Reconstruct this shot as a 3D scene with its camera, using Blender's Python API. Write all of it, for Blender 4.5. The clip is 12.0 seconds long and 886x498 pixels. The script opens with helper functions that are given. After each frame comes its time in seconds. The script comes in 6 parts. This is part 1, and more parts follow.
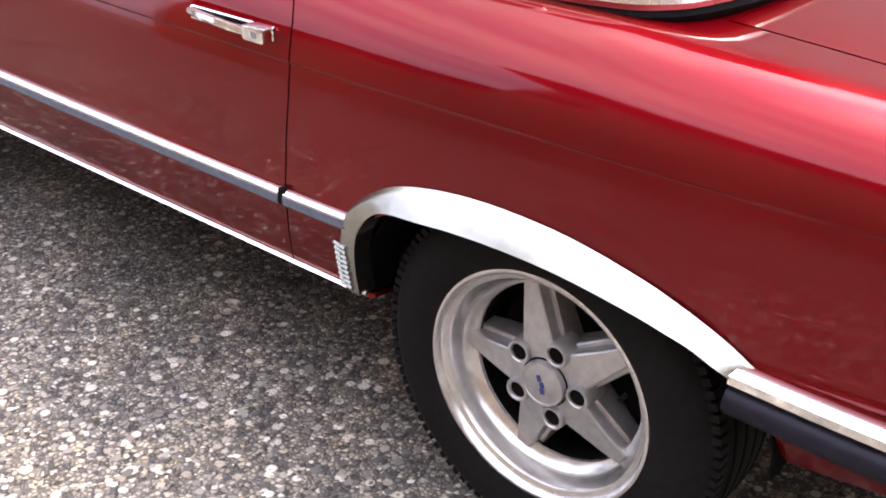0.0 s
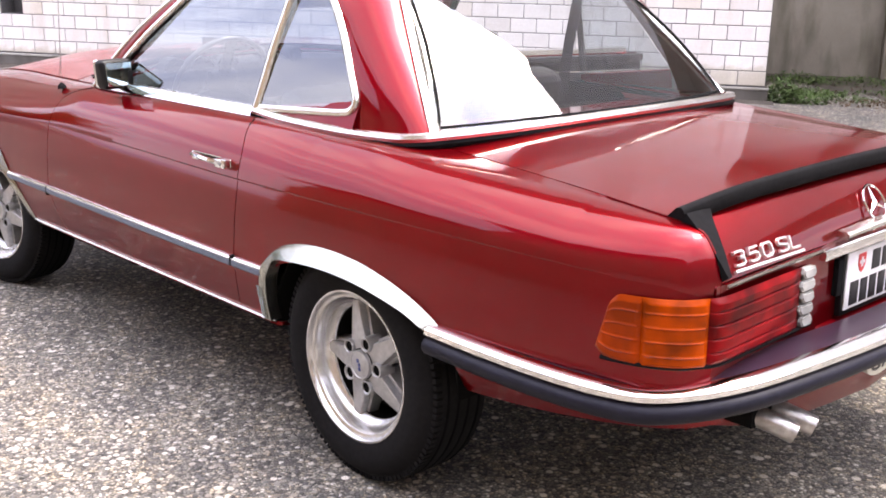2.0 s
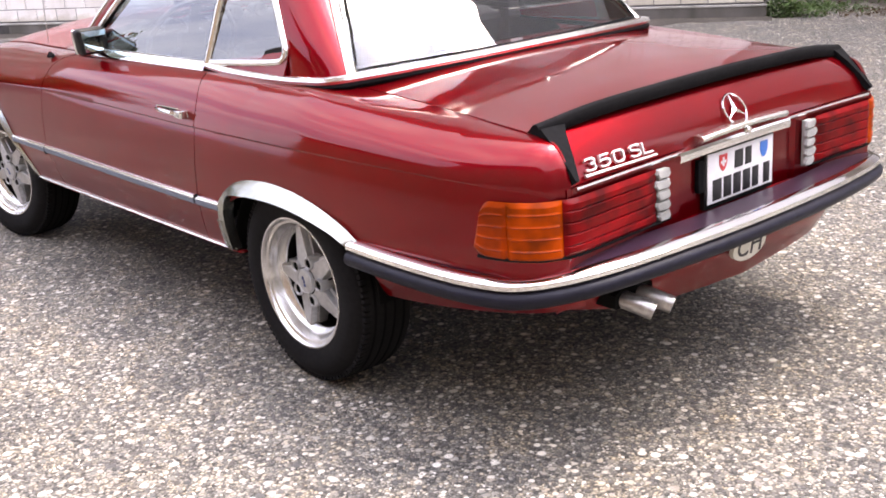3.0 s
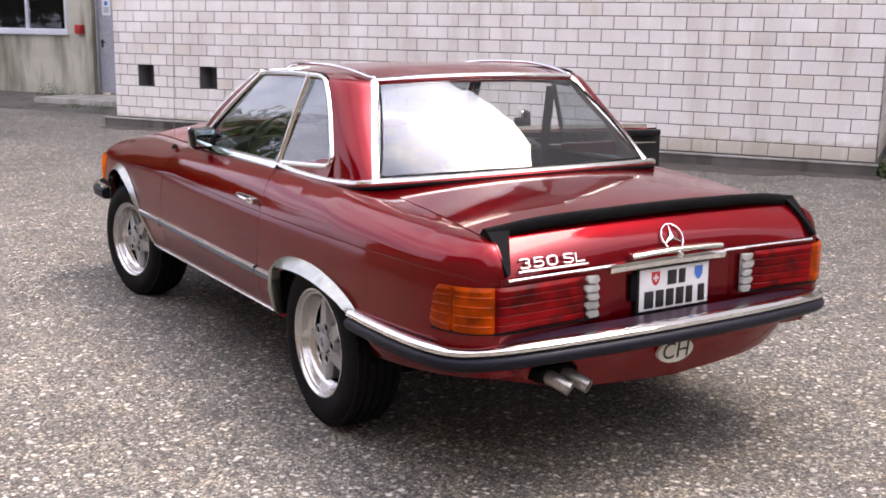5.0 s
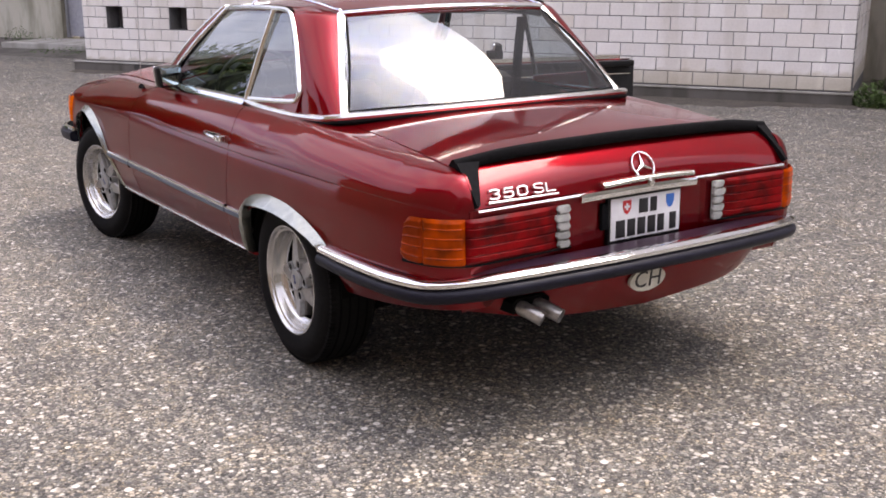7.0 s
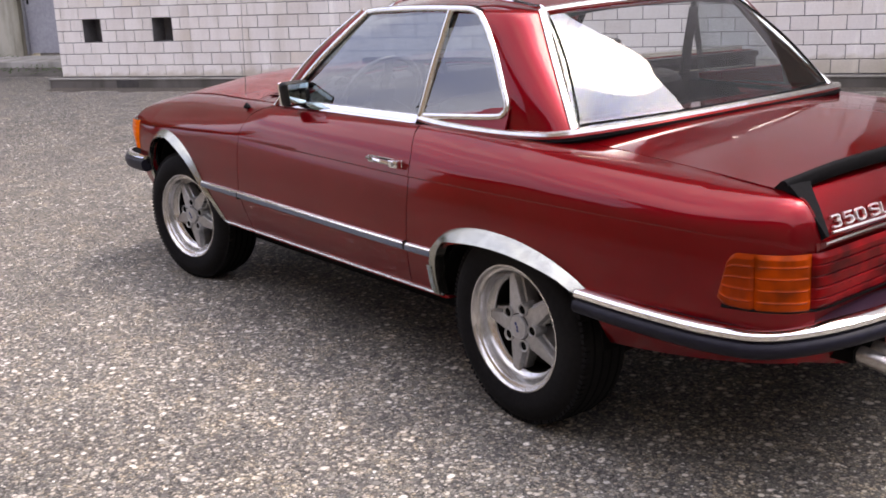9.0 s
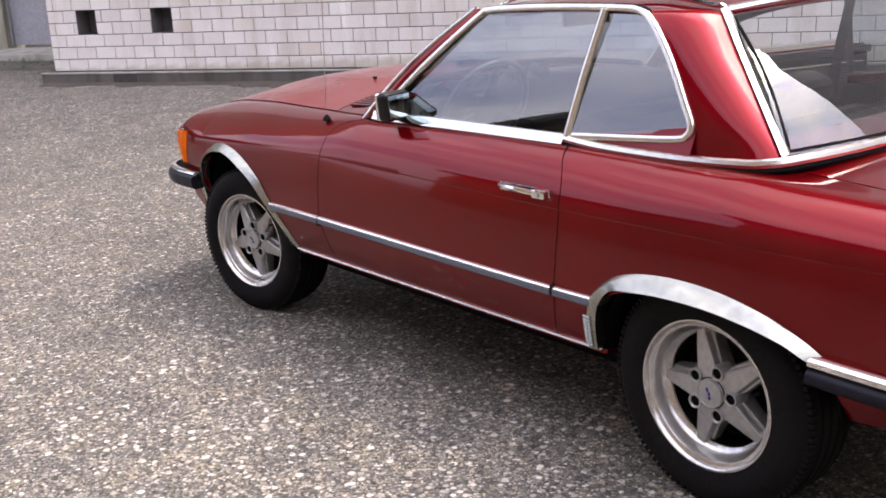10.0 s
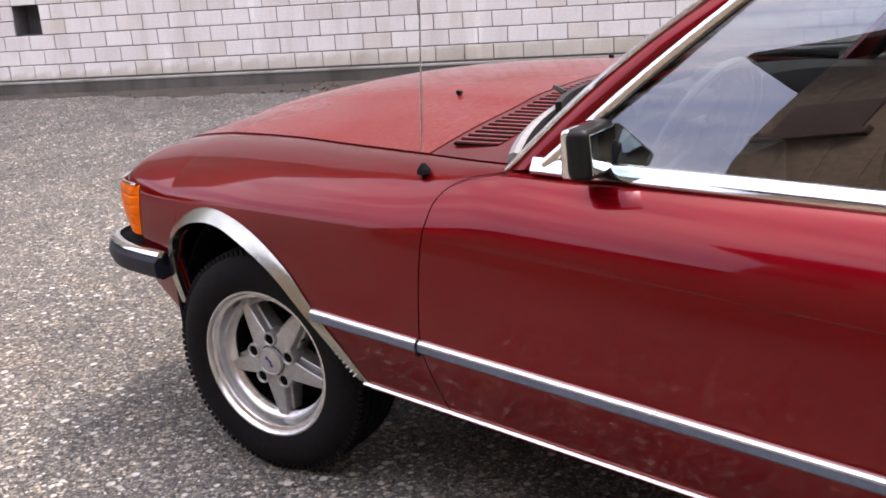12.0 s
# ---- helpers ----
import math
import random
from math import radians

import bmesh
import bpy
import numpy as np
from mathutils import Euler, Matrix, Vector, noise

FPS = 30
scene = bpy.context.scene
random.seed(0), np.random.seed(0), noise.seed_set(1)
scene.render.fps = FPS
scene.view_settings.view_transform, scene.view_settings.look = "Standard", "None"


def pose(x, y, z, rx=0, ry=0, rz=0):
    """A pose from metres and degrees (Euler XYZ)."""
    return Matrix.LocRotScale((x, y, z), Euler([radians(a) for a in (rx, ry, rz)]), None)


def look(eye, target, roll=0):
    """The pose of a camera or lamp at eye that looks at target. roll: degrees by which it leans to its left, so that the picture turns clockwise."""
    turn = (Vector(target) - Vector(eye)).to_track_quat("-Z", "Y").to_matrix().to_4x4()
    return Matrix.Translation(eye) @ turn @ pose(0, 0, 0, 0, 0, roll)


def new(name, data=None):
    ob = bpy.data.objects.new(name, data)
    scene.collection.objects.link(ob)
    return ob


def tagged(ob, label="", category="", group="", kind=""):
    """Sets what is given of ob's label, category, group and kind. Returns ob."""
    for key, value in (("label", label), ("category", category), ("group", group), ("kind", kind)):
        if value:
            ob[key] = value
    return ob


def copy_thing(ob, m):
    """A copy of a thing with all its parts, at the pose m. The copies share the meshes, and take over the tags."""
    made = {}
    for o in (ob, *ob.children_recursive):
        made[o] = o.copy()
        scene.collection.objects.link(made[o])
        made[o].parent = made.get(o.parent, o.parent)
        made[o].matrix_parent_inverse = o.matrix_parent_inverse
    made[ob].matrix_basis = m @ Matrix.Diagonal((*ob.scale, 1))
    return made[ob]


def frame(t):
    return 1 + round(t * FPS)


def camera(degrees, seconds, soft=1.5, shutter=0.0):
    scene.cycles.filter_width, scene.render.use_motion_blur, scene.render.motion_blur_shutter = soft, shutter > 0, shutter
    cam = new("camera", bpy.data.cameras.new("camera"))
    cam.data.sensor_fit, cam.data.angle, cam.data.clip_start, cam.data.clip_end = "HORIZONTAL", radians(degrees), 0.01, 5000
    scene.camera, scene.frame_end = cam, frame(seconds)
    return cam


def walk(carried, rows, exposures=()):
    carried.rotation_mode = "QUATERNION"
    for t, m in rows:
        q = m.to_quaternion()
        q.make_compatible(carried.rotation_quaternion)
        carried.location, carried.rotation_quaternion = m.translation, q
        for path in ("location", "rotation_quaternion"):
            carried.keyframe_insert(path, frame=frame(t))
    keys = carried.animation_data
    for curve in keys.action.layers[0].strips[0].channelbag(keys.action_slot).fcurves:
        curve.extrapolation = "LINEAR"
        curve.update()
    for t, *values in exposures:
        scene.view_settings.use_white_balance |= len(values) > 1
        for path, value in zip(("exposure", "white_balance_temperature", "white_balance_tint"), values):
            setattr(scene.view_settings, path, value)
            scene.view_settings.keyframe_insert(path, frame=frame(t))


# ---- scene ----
cam = camera(44.8, 12.0, soft=1.75)
PATH = [
    (0, (0.777, -2.011, 1.32), (-0.355, -0.665, 0.368), 0.1),
    (0.3, (0.960, -2.082, 1.274), (-0.213, -0.835, 0.449), -0.8),
    (0.5, (1.098, -2.189, 1.253), (-0.177, -0.848, 0.496), 0.3),
    (0.8, (1.282, -2.291, 1.253), (0.152, -0.945, 0.532), -0.2),
    (1, (1.421, -2.378, 1.247), (0.216, -0.916, 0.606), -0.9),
    (1.2, (1.548, -2.439, 1.308), (0.297, -1.039, 0.619), -2.5),
    (1.3, (1.632, -2.461, 1.324), (0.407, -1.177, 0.645), -3.1),
    (1.5, (1.786, -2.5, 1.342), (0.432, -1.167, 0.719), -1.5),
    (1.8, (2.004, -2.487, 1.360), (0.590, -1.192, 0.789), -0.2),
    (2, (2.108, -2.492, 1.356), (0.69, -1.181, 0.837), 0.3),
    (2.2, (2.220, -2.504, 1.366), (0.793, -1.213, 0.822), -1.7),
    (2.5, (2.387, -2.522, 1.36), (0.971, -1.261, 0.723), -1.2),
    (2.7, (2.49, -2.492, 1.386), (1.069, -1.242, 0.739), -3.2),
    (4.3, (3.354, -2.539, 1.439), (1.679, -1.532, 1.016), -1.3),
    (4.5, (3.437, -2.544, 1.449), (1.72, -1.586, 1.08), -1.0),
    (4.8, (3.517, -2.509, 1.450), (1.841, -1.493, 1.050), 0.9),
    (5, (3.555, -2.493, 1.452), (1.883, -1.467, 1.062), 0.1),
    (5.3, (3.580, -2.480, 1.451), (1.915, -1.437, 1.080), -0.4),
    (5.5, (3.584, -2.48, 1.446), (1.945, -1.394, 1.081), -0.7),
    (5.7, (3.585, -2.467, 1.442), (1.989, -1.320, 1.074), -0.9),
    (6, (3.581, -2.439, 1.436), (2.026, -1.246, 1.039), -1.2),
    (6.3, (3.580, -2.420, 1.430), (2.011, -1.250, 1.021), -1.7),
    (6.5, (3.593, -2.43, 1.44), (2.0, -1.293, 1.029), -1.9),
    (6.8, (3.582, -2.450, 1.423), (1.959, -1.369, 0.978), -1.4),
    (7, (3.556, -2.456, 1.422), (1.924, -1.413, 0.924), -0.9),
    (7.2, (3.502, -2.479, 1.426), (1.858, -1.479, 0.882), -0.8),
    (8.8, (2.619, -2.843, 1.451), (1.018, -1.761, 0.935), -3.7),
    (9, (2.476, -2.912, 1.429), (0.910, -1.775, 0.924), -3.3),
    (9.3, (2.234, -2.959, 1.425), (0.707, -1.807, 0.840), -5.7),
    (9.5, (2.057, -2.949, 1.434), (0.559, -1.768, 0.832), -5.1),
    (9.7, (1.871, -2.892, 1.457), (0.377, -1.674, 0.924), -4.6),
    (9.8, (1.786, -2.883, 1.474), (0.258, -1.705, 0.947), -5.7),
    (10, (1.661, -2.952, 1.486), (0.128, -1.784, 0.949), -3.8),
    (10.2, (1.485, -2.954, 1.450), (-0.052, -1.776, 0.949), -3.4),
    (10.5, (1.199, -2.914, 1.416), (-0.272, -1.670, 0.879), -5.6),
    (10.8, (0.909, -2.845, 1.382), (-0.516, -1.542, 0.860), -4.1),
    (11, (0.729, -2.786, 1.381), (-0.699, -1.481, 0.871), -5.3),
    (11.3, (0.467, -2.665, 1.446), (-1.030, -1.476, 0.857), -7.5),
    (11.5, (0.271, -2.599, 1.386), (-1.239, -1.390, 0.877), -5.7),
    (11.7, (0.114, -2.526, 1.414), (-1.367, -1.286, 0.895), -4.3),
    (12, (-0.180, -2.403, 1.393), (-1.547, -1.058, 0.826), -5.0),
]
EXPOSURES = [(t, stops, 8700, 10) for t, stops in ((0.0, 0.72), (1.0, 0.80), (2.0, 0.83), (2.7, 0.77), (4.3, 0.40), (4.6, 0.32), (5.0, 0.08), (5.5, -0.08), (7.0, -0.13), (9.0, -0.11), (10.0, 0.0), (11.0, 0.12), (12.0, 0.18))]
walk(cam, [(t, look(eye, target, roll)) for t, eye, target, roll in PATH], exposures=EXPOSURES)

# ---- light ----
CLOUD, GLOW = 31.0, 140.0
SUN_WAY = Vector((0.15, 0.45, 0.88)).normalized()
SUN_ELEV, SUN_ROT = math.asin(SUN_WAY.z), math.atan2(SUN_WAY.x, SUN_WAY.y)
world = bpy.data.worlds.new("overcast_sky")
scene.world = world
world.use_nodes = True
wn, wl = world.node_tree.nodes, world.node_tree.links
wn.clear()
w_out, w_bg, w_sky = wn.new("ShaderNodeOutputWorld"), wn.new("ShaderNodeBackground"), wn.new("ShaderNodeTexSky")
w_sky.sky_type, w_sky.sun_disc = "NISHITA", False
w_sky.sun_elevation, w_sky.sun_rotation = SUN_ELEV, SUN_ROT
w_sky.air_density, w_sky.dust_density = 1.0, 2.5
w_tc, w_map, w_noise = wn.new("ShaderNodeTexCoord"), wn.new("ShaderNodeMapping"), wn.new("ShaderNodeTexNoise")
w_map.inputs["Scale"].default_value = (0.7, 1.2, 5.0)
w_noise.inputs["Scale"].default_value, w_noise.inputs["Detail"].default_value = 2.6, 8.0
w_noise.inputs["Roughness"].default_value = 0.55
w_ramp = wn.new("ShaderNodeValToRGB")
w_ramp.color_ramp.elements[0].position, w_ramp.color_ramp.elements[0].color = 0.41, (0.47, 0.54, 0.86, 1)
w_ramp.color_ramp.elements[1].position, w_ramp.color_ramp.elements[1].color = 0.61, (0.86, 0.915, 1.19, 1)
# thin cloud lets the sun glow through
w_dot, w_pow, w_mul, w_add = wn.new("ShaderNodeVectorMath"), wn.new("ShaderNodeMath"), wn.new("ShaderNodeMath"), wn.new("ShaderNodeMath")
w_clamp, w_grow = wn.new("ShaderNodeMath"), wn.new("ShaderNodeVectorMath")
w_dot.operation, w_pow.operation, w_mul.operation, w_add.operation = "DOT_PRODUCT", "POWER", "MULTIPLY", "ADD"
w_clamp.operation, w_grow.operation = "MAXIMUM", "SCALE"
w_dot.inputs[1].default_value = SUN_WAY
w_clamp.inputs[1].default_value, w_pow.inputs[1].default_value = 0.0, 13.0
w_mul.inputs[1].default_value, w_add.inputs[1].default_value = GLOW, CLOUD
w_mix = wn.new("ShaderNodeMixRGB")
w_mix.inputs["Fac"].default_value = 0.98
wl.new(w_tc.outputs["Generated"], w_map.inputs["Vector"])
wl.new(w_tc.outputs["Generated"], w_dot.inputs[0])
wl.new(w_map.outputs["Vector"], w_noise.inputs["Vector"])
wl.new(w_noise.outputs["Fac"], w_ramp.inputs["Fac"])
wl.new(w_dot.outputs["Value"], w_clamp.inputs[0])
wl.new(w_clamp.outputs[0], w_pow.inputs[0])
wl.new(w_pow.outputs[0], w_mul.inputs[0])
wl.new(w_mul.outputs[0], w_add.inputs[0])
# away from the sun the cloud is thinner and bluer
w_far, w_tint = wn.new("ShaderNodeMapRange"), wn.new("ShaderNodeMixRGB")
w_far.inputs["From Min"].default_value, w_far.inputs["From Max"].default_value = 0.6, 0.0
w_tint.blend_type = "MULTIPLY"
w_tint.inputs["Color2"].default_value = (0.84, 0.91, 1.05, 1)
wl.new(w_dot.outputs["Value"], w_far.inputs["Value"])
wl.new(w_far.outputs["Result"], w_tint.inputs["Fac"])
wl.new(w_ramp.outputs["Color"], w_tint.inputs["Color1"])
wl.new(w_tint.outputs["Color"], w_grow.inputs[0])
# an overcast sky is darker towards the horizon
w_xyz, w_rise, w_dim = wn.new("ShaderNodeSeparateXYZ"), wn.new("ShaderNodeMath"), wn.new("ShaderNodeMath")
w_rise.operation, w_dim.operation = "MULTIPLY_ADD", "MULTIPLY"
w_rise.inputs[1].default_value, w_rise.inputs[2].default_value = 0.62, 0.58
wl.new(w_tc.outputs["Generated"], w_xyz.inputs[0])
wl.new(w_xyz.outputs["Z"], w_rise.inputs[0])
wl.new(w_rise.outputs[0], w_dim.inputs[0])
wl.new(w_add.outputs[0], w_dim.inputs[1])
wl.new(w_dim.outputs[0], w_grow.inputs["Scale"])
wl.new(w_sky.outputs["Color"], w_mix.inputs["Color1"])
wl.new(w_grow.outputs["Vector"], w_mix.inputs["Color2"])
wl.new(w_mix.outputs["Color"], w_bg.inputs["Color"])
wl.new(w_bg.outputs["Background"], w_out.inputs["Surface"])
w_bg.inputs["Strength"].default_value = 0.1

sun_data = bpy.data.lights.new("sun", "SUN")
sun_data.energy, sun_data.angle, sun_data.color = 1.9, radians(25), (1.0, 0.89, 0.75)
sun = new("sun", sun_data)
sun.matrix_world = look(SUN_WAY * 30, (0, 0, 0))

# ---- materials ----


def material(name, base, rough=0.5, metal=0.0, **more):
    """A Principled material; more sets further sockets by name, with blanks as underscores."""
    m = bpy.data.materials.new(name)
    m.use_nodes = True
    b = m.node_tree.nodes["Principled BSDF"]
    b.inputs["Base Color"].default_value = (*base, 1)
    b.inputs["Roughness"].default_value, b.inputs["Metallic"].default_value = rough, metal
    for key, value in more.items():
        b.inputs[key.replace("_", " ")].default_value = value
    return m


def texture(m, kind, scale, vector="Object", **values):
    n = m.node_tree.nodes
    t = n.new(kind)
    t.inputs["Scale"].default_value = scale
    for key, value in values.items():
        t.inputs[key].default_value = value
    c = n.new("ShaderNodeTexCoord")
    m.node_tree.links.new(c.outputs[vector], t.inputs["Vector"])
    return t


def ramp(m, source, stops):
    r = m.node_tree.nodes.new("ShaderNodeValToRGB")
    e = r.color_ramp.elements
    while len(e) < len(stops):
        e.new(0.5)
    for el, (p, c) in zip(e, stops):
        el.position, el.color = p, (*c, 1)
    m.node_tree.links.new(source, r.inputs["Fac"])
    return r.outputs["Color"]


def mixed(m, kind, fac, a, b):
    x = m.node_tree.nodes.new("ShaderNodeMixRGB")
    x.blend_type = kind
    for socket, value in (("Fac", fac), ("Color1", a), ("Color2", b)):
        if isinstance(value, (int, float)):
            x.inputs[socket].default_value = value
        elif isinstance(value, tuple):
            x.inputs[socket].default_value = (*value, 1)
        else:
            m.node_tree.links.new(value, x.inputs[socket])
    return x.outputs["Color"]


def feed(m, socket, source):
    m.node_tree.links.new(source, m.node_tree.nodes["Principled BSDF"].inputs[socket])


def bump(m, source, strength, distance):
    b = m.node_tree.nodes.new("ShaderNodeBump")
    b.inputs["Strength"].default_value, b.inputs["Distance"].default_value = strength, distance
    m.node_tree.links.new(source, b.inputs["Height"])
    feed(m, "Normal", b.outputs["Normal"])


def speckled(name, base, rough, metal=0.0, spread=0.25, scale=40.0, relief=0.0, **more):
    """A material with fine grain and broad stains on a base colour."""
    m = material(name, base, rough, metal, **more)
    fine = texture(m, "ShaderNodeTexNoise", scale, Detail=4.0)
    broad = texture(m, "ShaderNodeTexNoise", scale / 12, Detail=5.0)
    lo, hi = tuple(c * (1 - spread) for c in base), tuple(min(1, c * (1 + spread)) for c in base)
    colour = ramp(m, fine.outputs["Fac"], [(0.3, lo), (0.7, hi)])
    shade = ramp(m, broad.outputs["Fac"], [(0.3, (1 - spread,) * 3), (0.65, (1, 1, 1))])
    feed(m, "Base Color", mixed(m, "MULTIPLY", 1.0, colour, shade))
    if relief:
        bump(m, fine.outputs["Fac"], 0.5, relief)
    return m


def stained(name, base, rough, streak=0.3, relief=0.001, **more):
    """A weathered wall surface: soft clouds, run-off streaks down it and a fine grain."""
    m = material(name, base, rough, **more)
    n, l = m.node_tree.nodes, m.node_tree.links
    co, mp = n.new("ShaderNodeTexCoord"), n.new("ShaderNodeMapping")
    mp.inputs["Scale"].default_value = (2.6, 2.6, 0.6)
    run = n.new("ShaderNodeTexNoise")
    run.inputs["Scale"].default_value, run.inputs["Detail"].default_value = 1.2, 5.0
    l.new(co.outputs["Object"], mp.inputs["Vector"])
    l.new(mp.outputs["Vector"], run.inputs["Vector"])
    cloud = texture(m, "ShaderNodeTexNoise", 0.9, Detail=6.0)
    grain = texture(m, "ShaderNodeTexNoise", 90.0, Detail=4.0)
    runs = ramp(m, run.outputs["Fac"], [(0.36, (1 - streak, 1 - streak, 1 - streak * 1.1)), (0.55, (1, 1, 1))])
    clouds = ramp(m, cloud.outputs["Fac"], [(0.35, (1 - streak * 0.7, 1 - streak * 0.72, 1 - streak * 0.8)), (0.62, (1, 1, 1))])
    grains = ramp(m, grain.outputs["Fac"], [(0.3, (0.9,) * 3), (0.7, (1, 1, 1))])
    feed(m, "Base Color", mixed(m, "MULTIPLY", 1.0, mixed(m, "MULTIPLY", 1.0, mixed(m, "MULTIPLY", 1.0, base, runs), clouds), grains))
    bump(m, grain.outputs["Fac"], 0.4, relief)
    return m


PAINT = material("red_car_paint", (0.17, 0.004, 0.009), 0.3, 0.8, Coat_Weight=1.0, Coat_Roughness=0.012, Coat_IOR=1.37, Specular_IOR_Level=0.0, Specular_Tint=(0.5, 0.03, 0.06, 1))
fade = texture(PAINT, "ShaderNodeTexNoise", 3.0, Detail=6.0)
feed(PAINT, "Base Color", ramp(PAINT, fade.outputs["Fac"], [(0.3, (0.162, 0.0021, 0.0058)), (0.7, (0.202, 0.0027, 0.0074))]))
flake = texture(PAINT, "ShaderNodeTexNoise", 1.7, Detail=4.0)
feed(PAINT, "Roughness", ramp(PAINT, flake.outputs["Fac"], [(0.3, (0.29,) * 3), (0.7, (0.36,) * 3)]))
# faint film of dust that dulls the clear coat here and there
film = texture(PAINT, "ShaderNodeTexNoise", 26.0, Detail=7.0, Roughness=0.7)
feed(PAINT, "Coat Roughness", ramp(PAINT, film.outputs["Fac"], [(0.40, (0.035,) * 3), (0.8, (0.09,) * 3)]))
# the hood alone carries a dry layer of yard dust
HOOD_PAINT = material("dusty_red_paint", (0.20, 0.004, 0.010), 0.4, 0.45, Coat_Weight=0.9, Coat_Roughness=0.05, Coat_IOR=1.34, Specular_IOR_Level=0.0, Specular_Tint=(0.5, 0.012, 0.02, 1))
h_fine = texture(HOOD_PAINT, "ShaderNodeTexNoise", 60.0, Detail=8.0, Roughness=0.75)
h_wide = texture(HOOD_PAINT, "ShaderNodeTexNoise", 2.2, Detail=6.0)
h_dust = mixed(HOOD_PAINT, "MULTIPLY", 1.0, ramp(HOOD_PAINT, h_fine.outputs["Fac"], [(0.35, (0.25,) * 3), (0.75, (1, 1, 1))]), ramp(HOOD_PAINT, h_wide.outputs["Fac"], [(0.3, (0.05,) * 3), (0.75, (0.26,) * 3)]))
feed(HOOD_PAINT, "Base Color", mixed(HOOD_PAINT, "MIX", h_dust, (0.20, 0.003, 0.006), (0.44, 0.30, 0.25)))

CHROME = material("chrome", (0.80, 0.79, 0.775), 0.07, 1.0)
smear = texture(CHROME, "ShaderNodeTexNoise", 30.0, Detail=5.0)
feed(CHROME, "Roughness", ramp(CHROME, smear.outputs["Fac"], [(0.35, (0.05,) * 3), (0.7, (0.13,) * 3)]))
ALLOY = speckled("cast_alloy", (0.455, 0.46, 0.465), 0.36, 0.7, 0.12, 60.0, 0.0006)
ALLOY_DULL = speckled("dull_alloy", (0.27, 0.27, 0.275), 0.5, 0.6, 0.15, 60.0, 0.0006)
BRIGHT = speckled("bright_trim", (0.78, 0.77, 0.73), 0.24, 1.0, 0.06, 30.0)
BADGE = speckled("satin_badge_chrome", (0.86, 0.85, 0.83), 0.32, 0.9, 0.06, 40.0)
STAINLESS = speckled("polished_stainless", (0.41, 0.415, 0.375), 0.25, 1.0, 0.10, 25.0)
POLISHED = speckled("polished_rim", (0.60, 0.59, 0.58), 0.24, 0.85, 0.12, 50.0, 0.0003)
RUBBER = speckled("tyre_rubber", (0.007, 0.0065, 0.007), 0.85, 0.0, 0.3, 70.0, 0.001, Specular_IOR_Level=0.15)
BLACK = speckled("black_rubber", (0.006, 0.006, 0.007), 0.85, 0.0, 0.3, 80.0, 0.0005, Specular_IOR_Level=0.1)
TRIM_GREY = speckled("blue_grey_rubber", (0.10, 0.125, 0.175), 0.45, 0.0, 0.15, 60.0)
BUMPER_RUBBER = speckled("bumper_rubber", (0.010, 0.010, 0.018), 0.45, 0.0, 0.2, 50.0, 0.0004, Specular_IOR_Level=0.18)
# reflection of the red body in the bumper top, put into the base colour
SHELF = speckled("plum_reflection_tone", (0.022, 0.010, 0.020), 0.28, 0.0, 0.2, 30.0)
# underbody colour; also paints the shade in wheels, slots, hollows and pipe ends
UNDER = speckled("underbody_and_shade_black", (0.006, 0.006, 0.006), 0.9, 0.0, 0.3, 20.0, Specular_IOR_Level=0.05)
LEATHER = speckled("dark_leather", (0.010, 0.0095, 0.011), 0.5, 0.0, 0.3, 45.0, 0.0, Specular_IOR_Level=0.3)
LINING = speckled("tan_lining", (0.085, 0.066, 0.055), 0.8, 0.0, 0.2, 60.0)
CARPET = speckled("black_carpet", (0.012, 0.012, 0.013), 0.95, 0.0, 0.3, 200.0, 0.0)
PLASTIC = speckled("black_plastic", (0.008, 0.008, 0.009), 0.4, 0.0, 0.2, 90.0, Specular_IOR_Level=0.25)
WHITE_PLATE = speckled("white_plate", (0.72, 0.72, 0.74), 0.35, 0.0, 0.05, 30.0)
RIM_GREY = speckled("worn_grey_plastic", (0.09, 0.09, 0.095), 0.35, 0.0, 0.2, 60.0)
INK = material("black_ink", (0.012, 0.012, 0.014), 0.4)
PLATE_RED = material("red_enamel", (0.55, 0.02, 0.025), 0.4)
MARK_BLUE = material("dark_blue_enamel", (0.03, 0.05, 0.20), 0.4)
PLATE_BLUE = material("blue_enamel", (0.03, 0.16, 0.52), 0.4)
STICKER = speckled("cream_sticker", (0.72, 0.70, 0.62), 0.5, 0.0, 0.1, 30.0)
STEEL = speckled("exhaust_steel", (0.42, 0.40, 0.385), 0.34, 0.8, 0.3, 50.0)


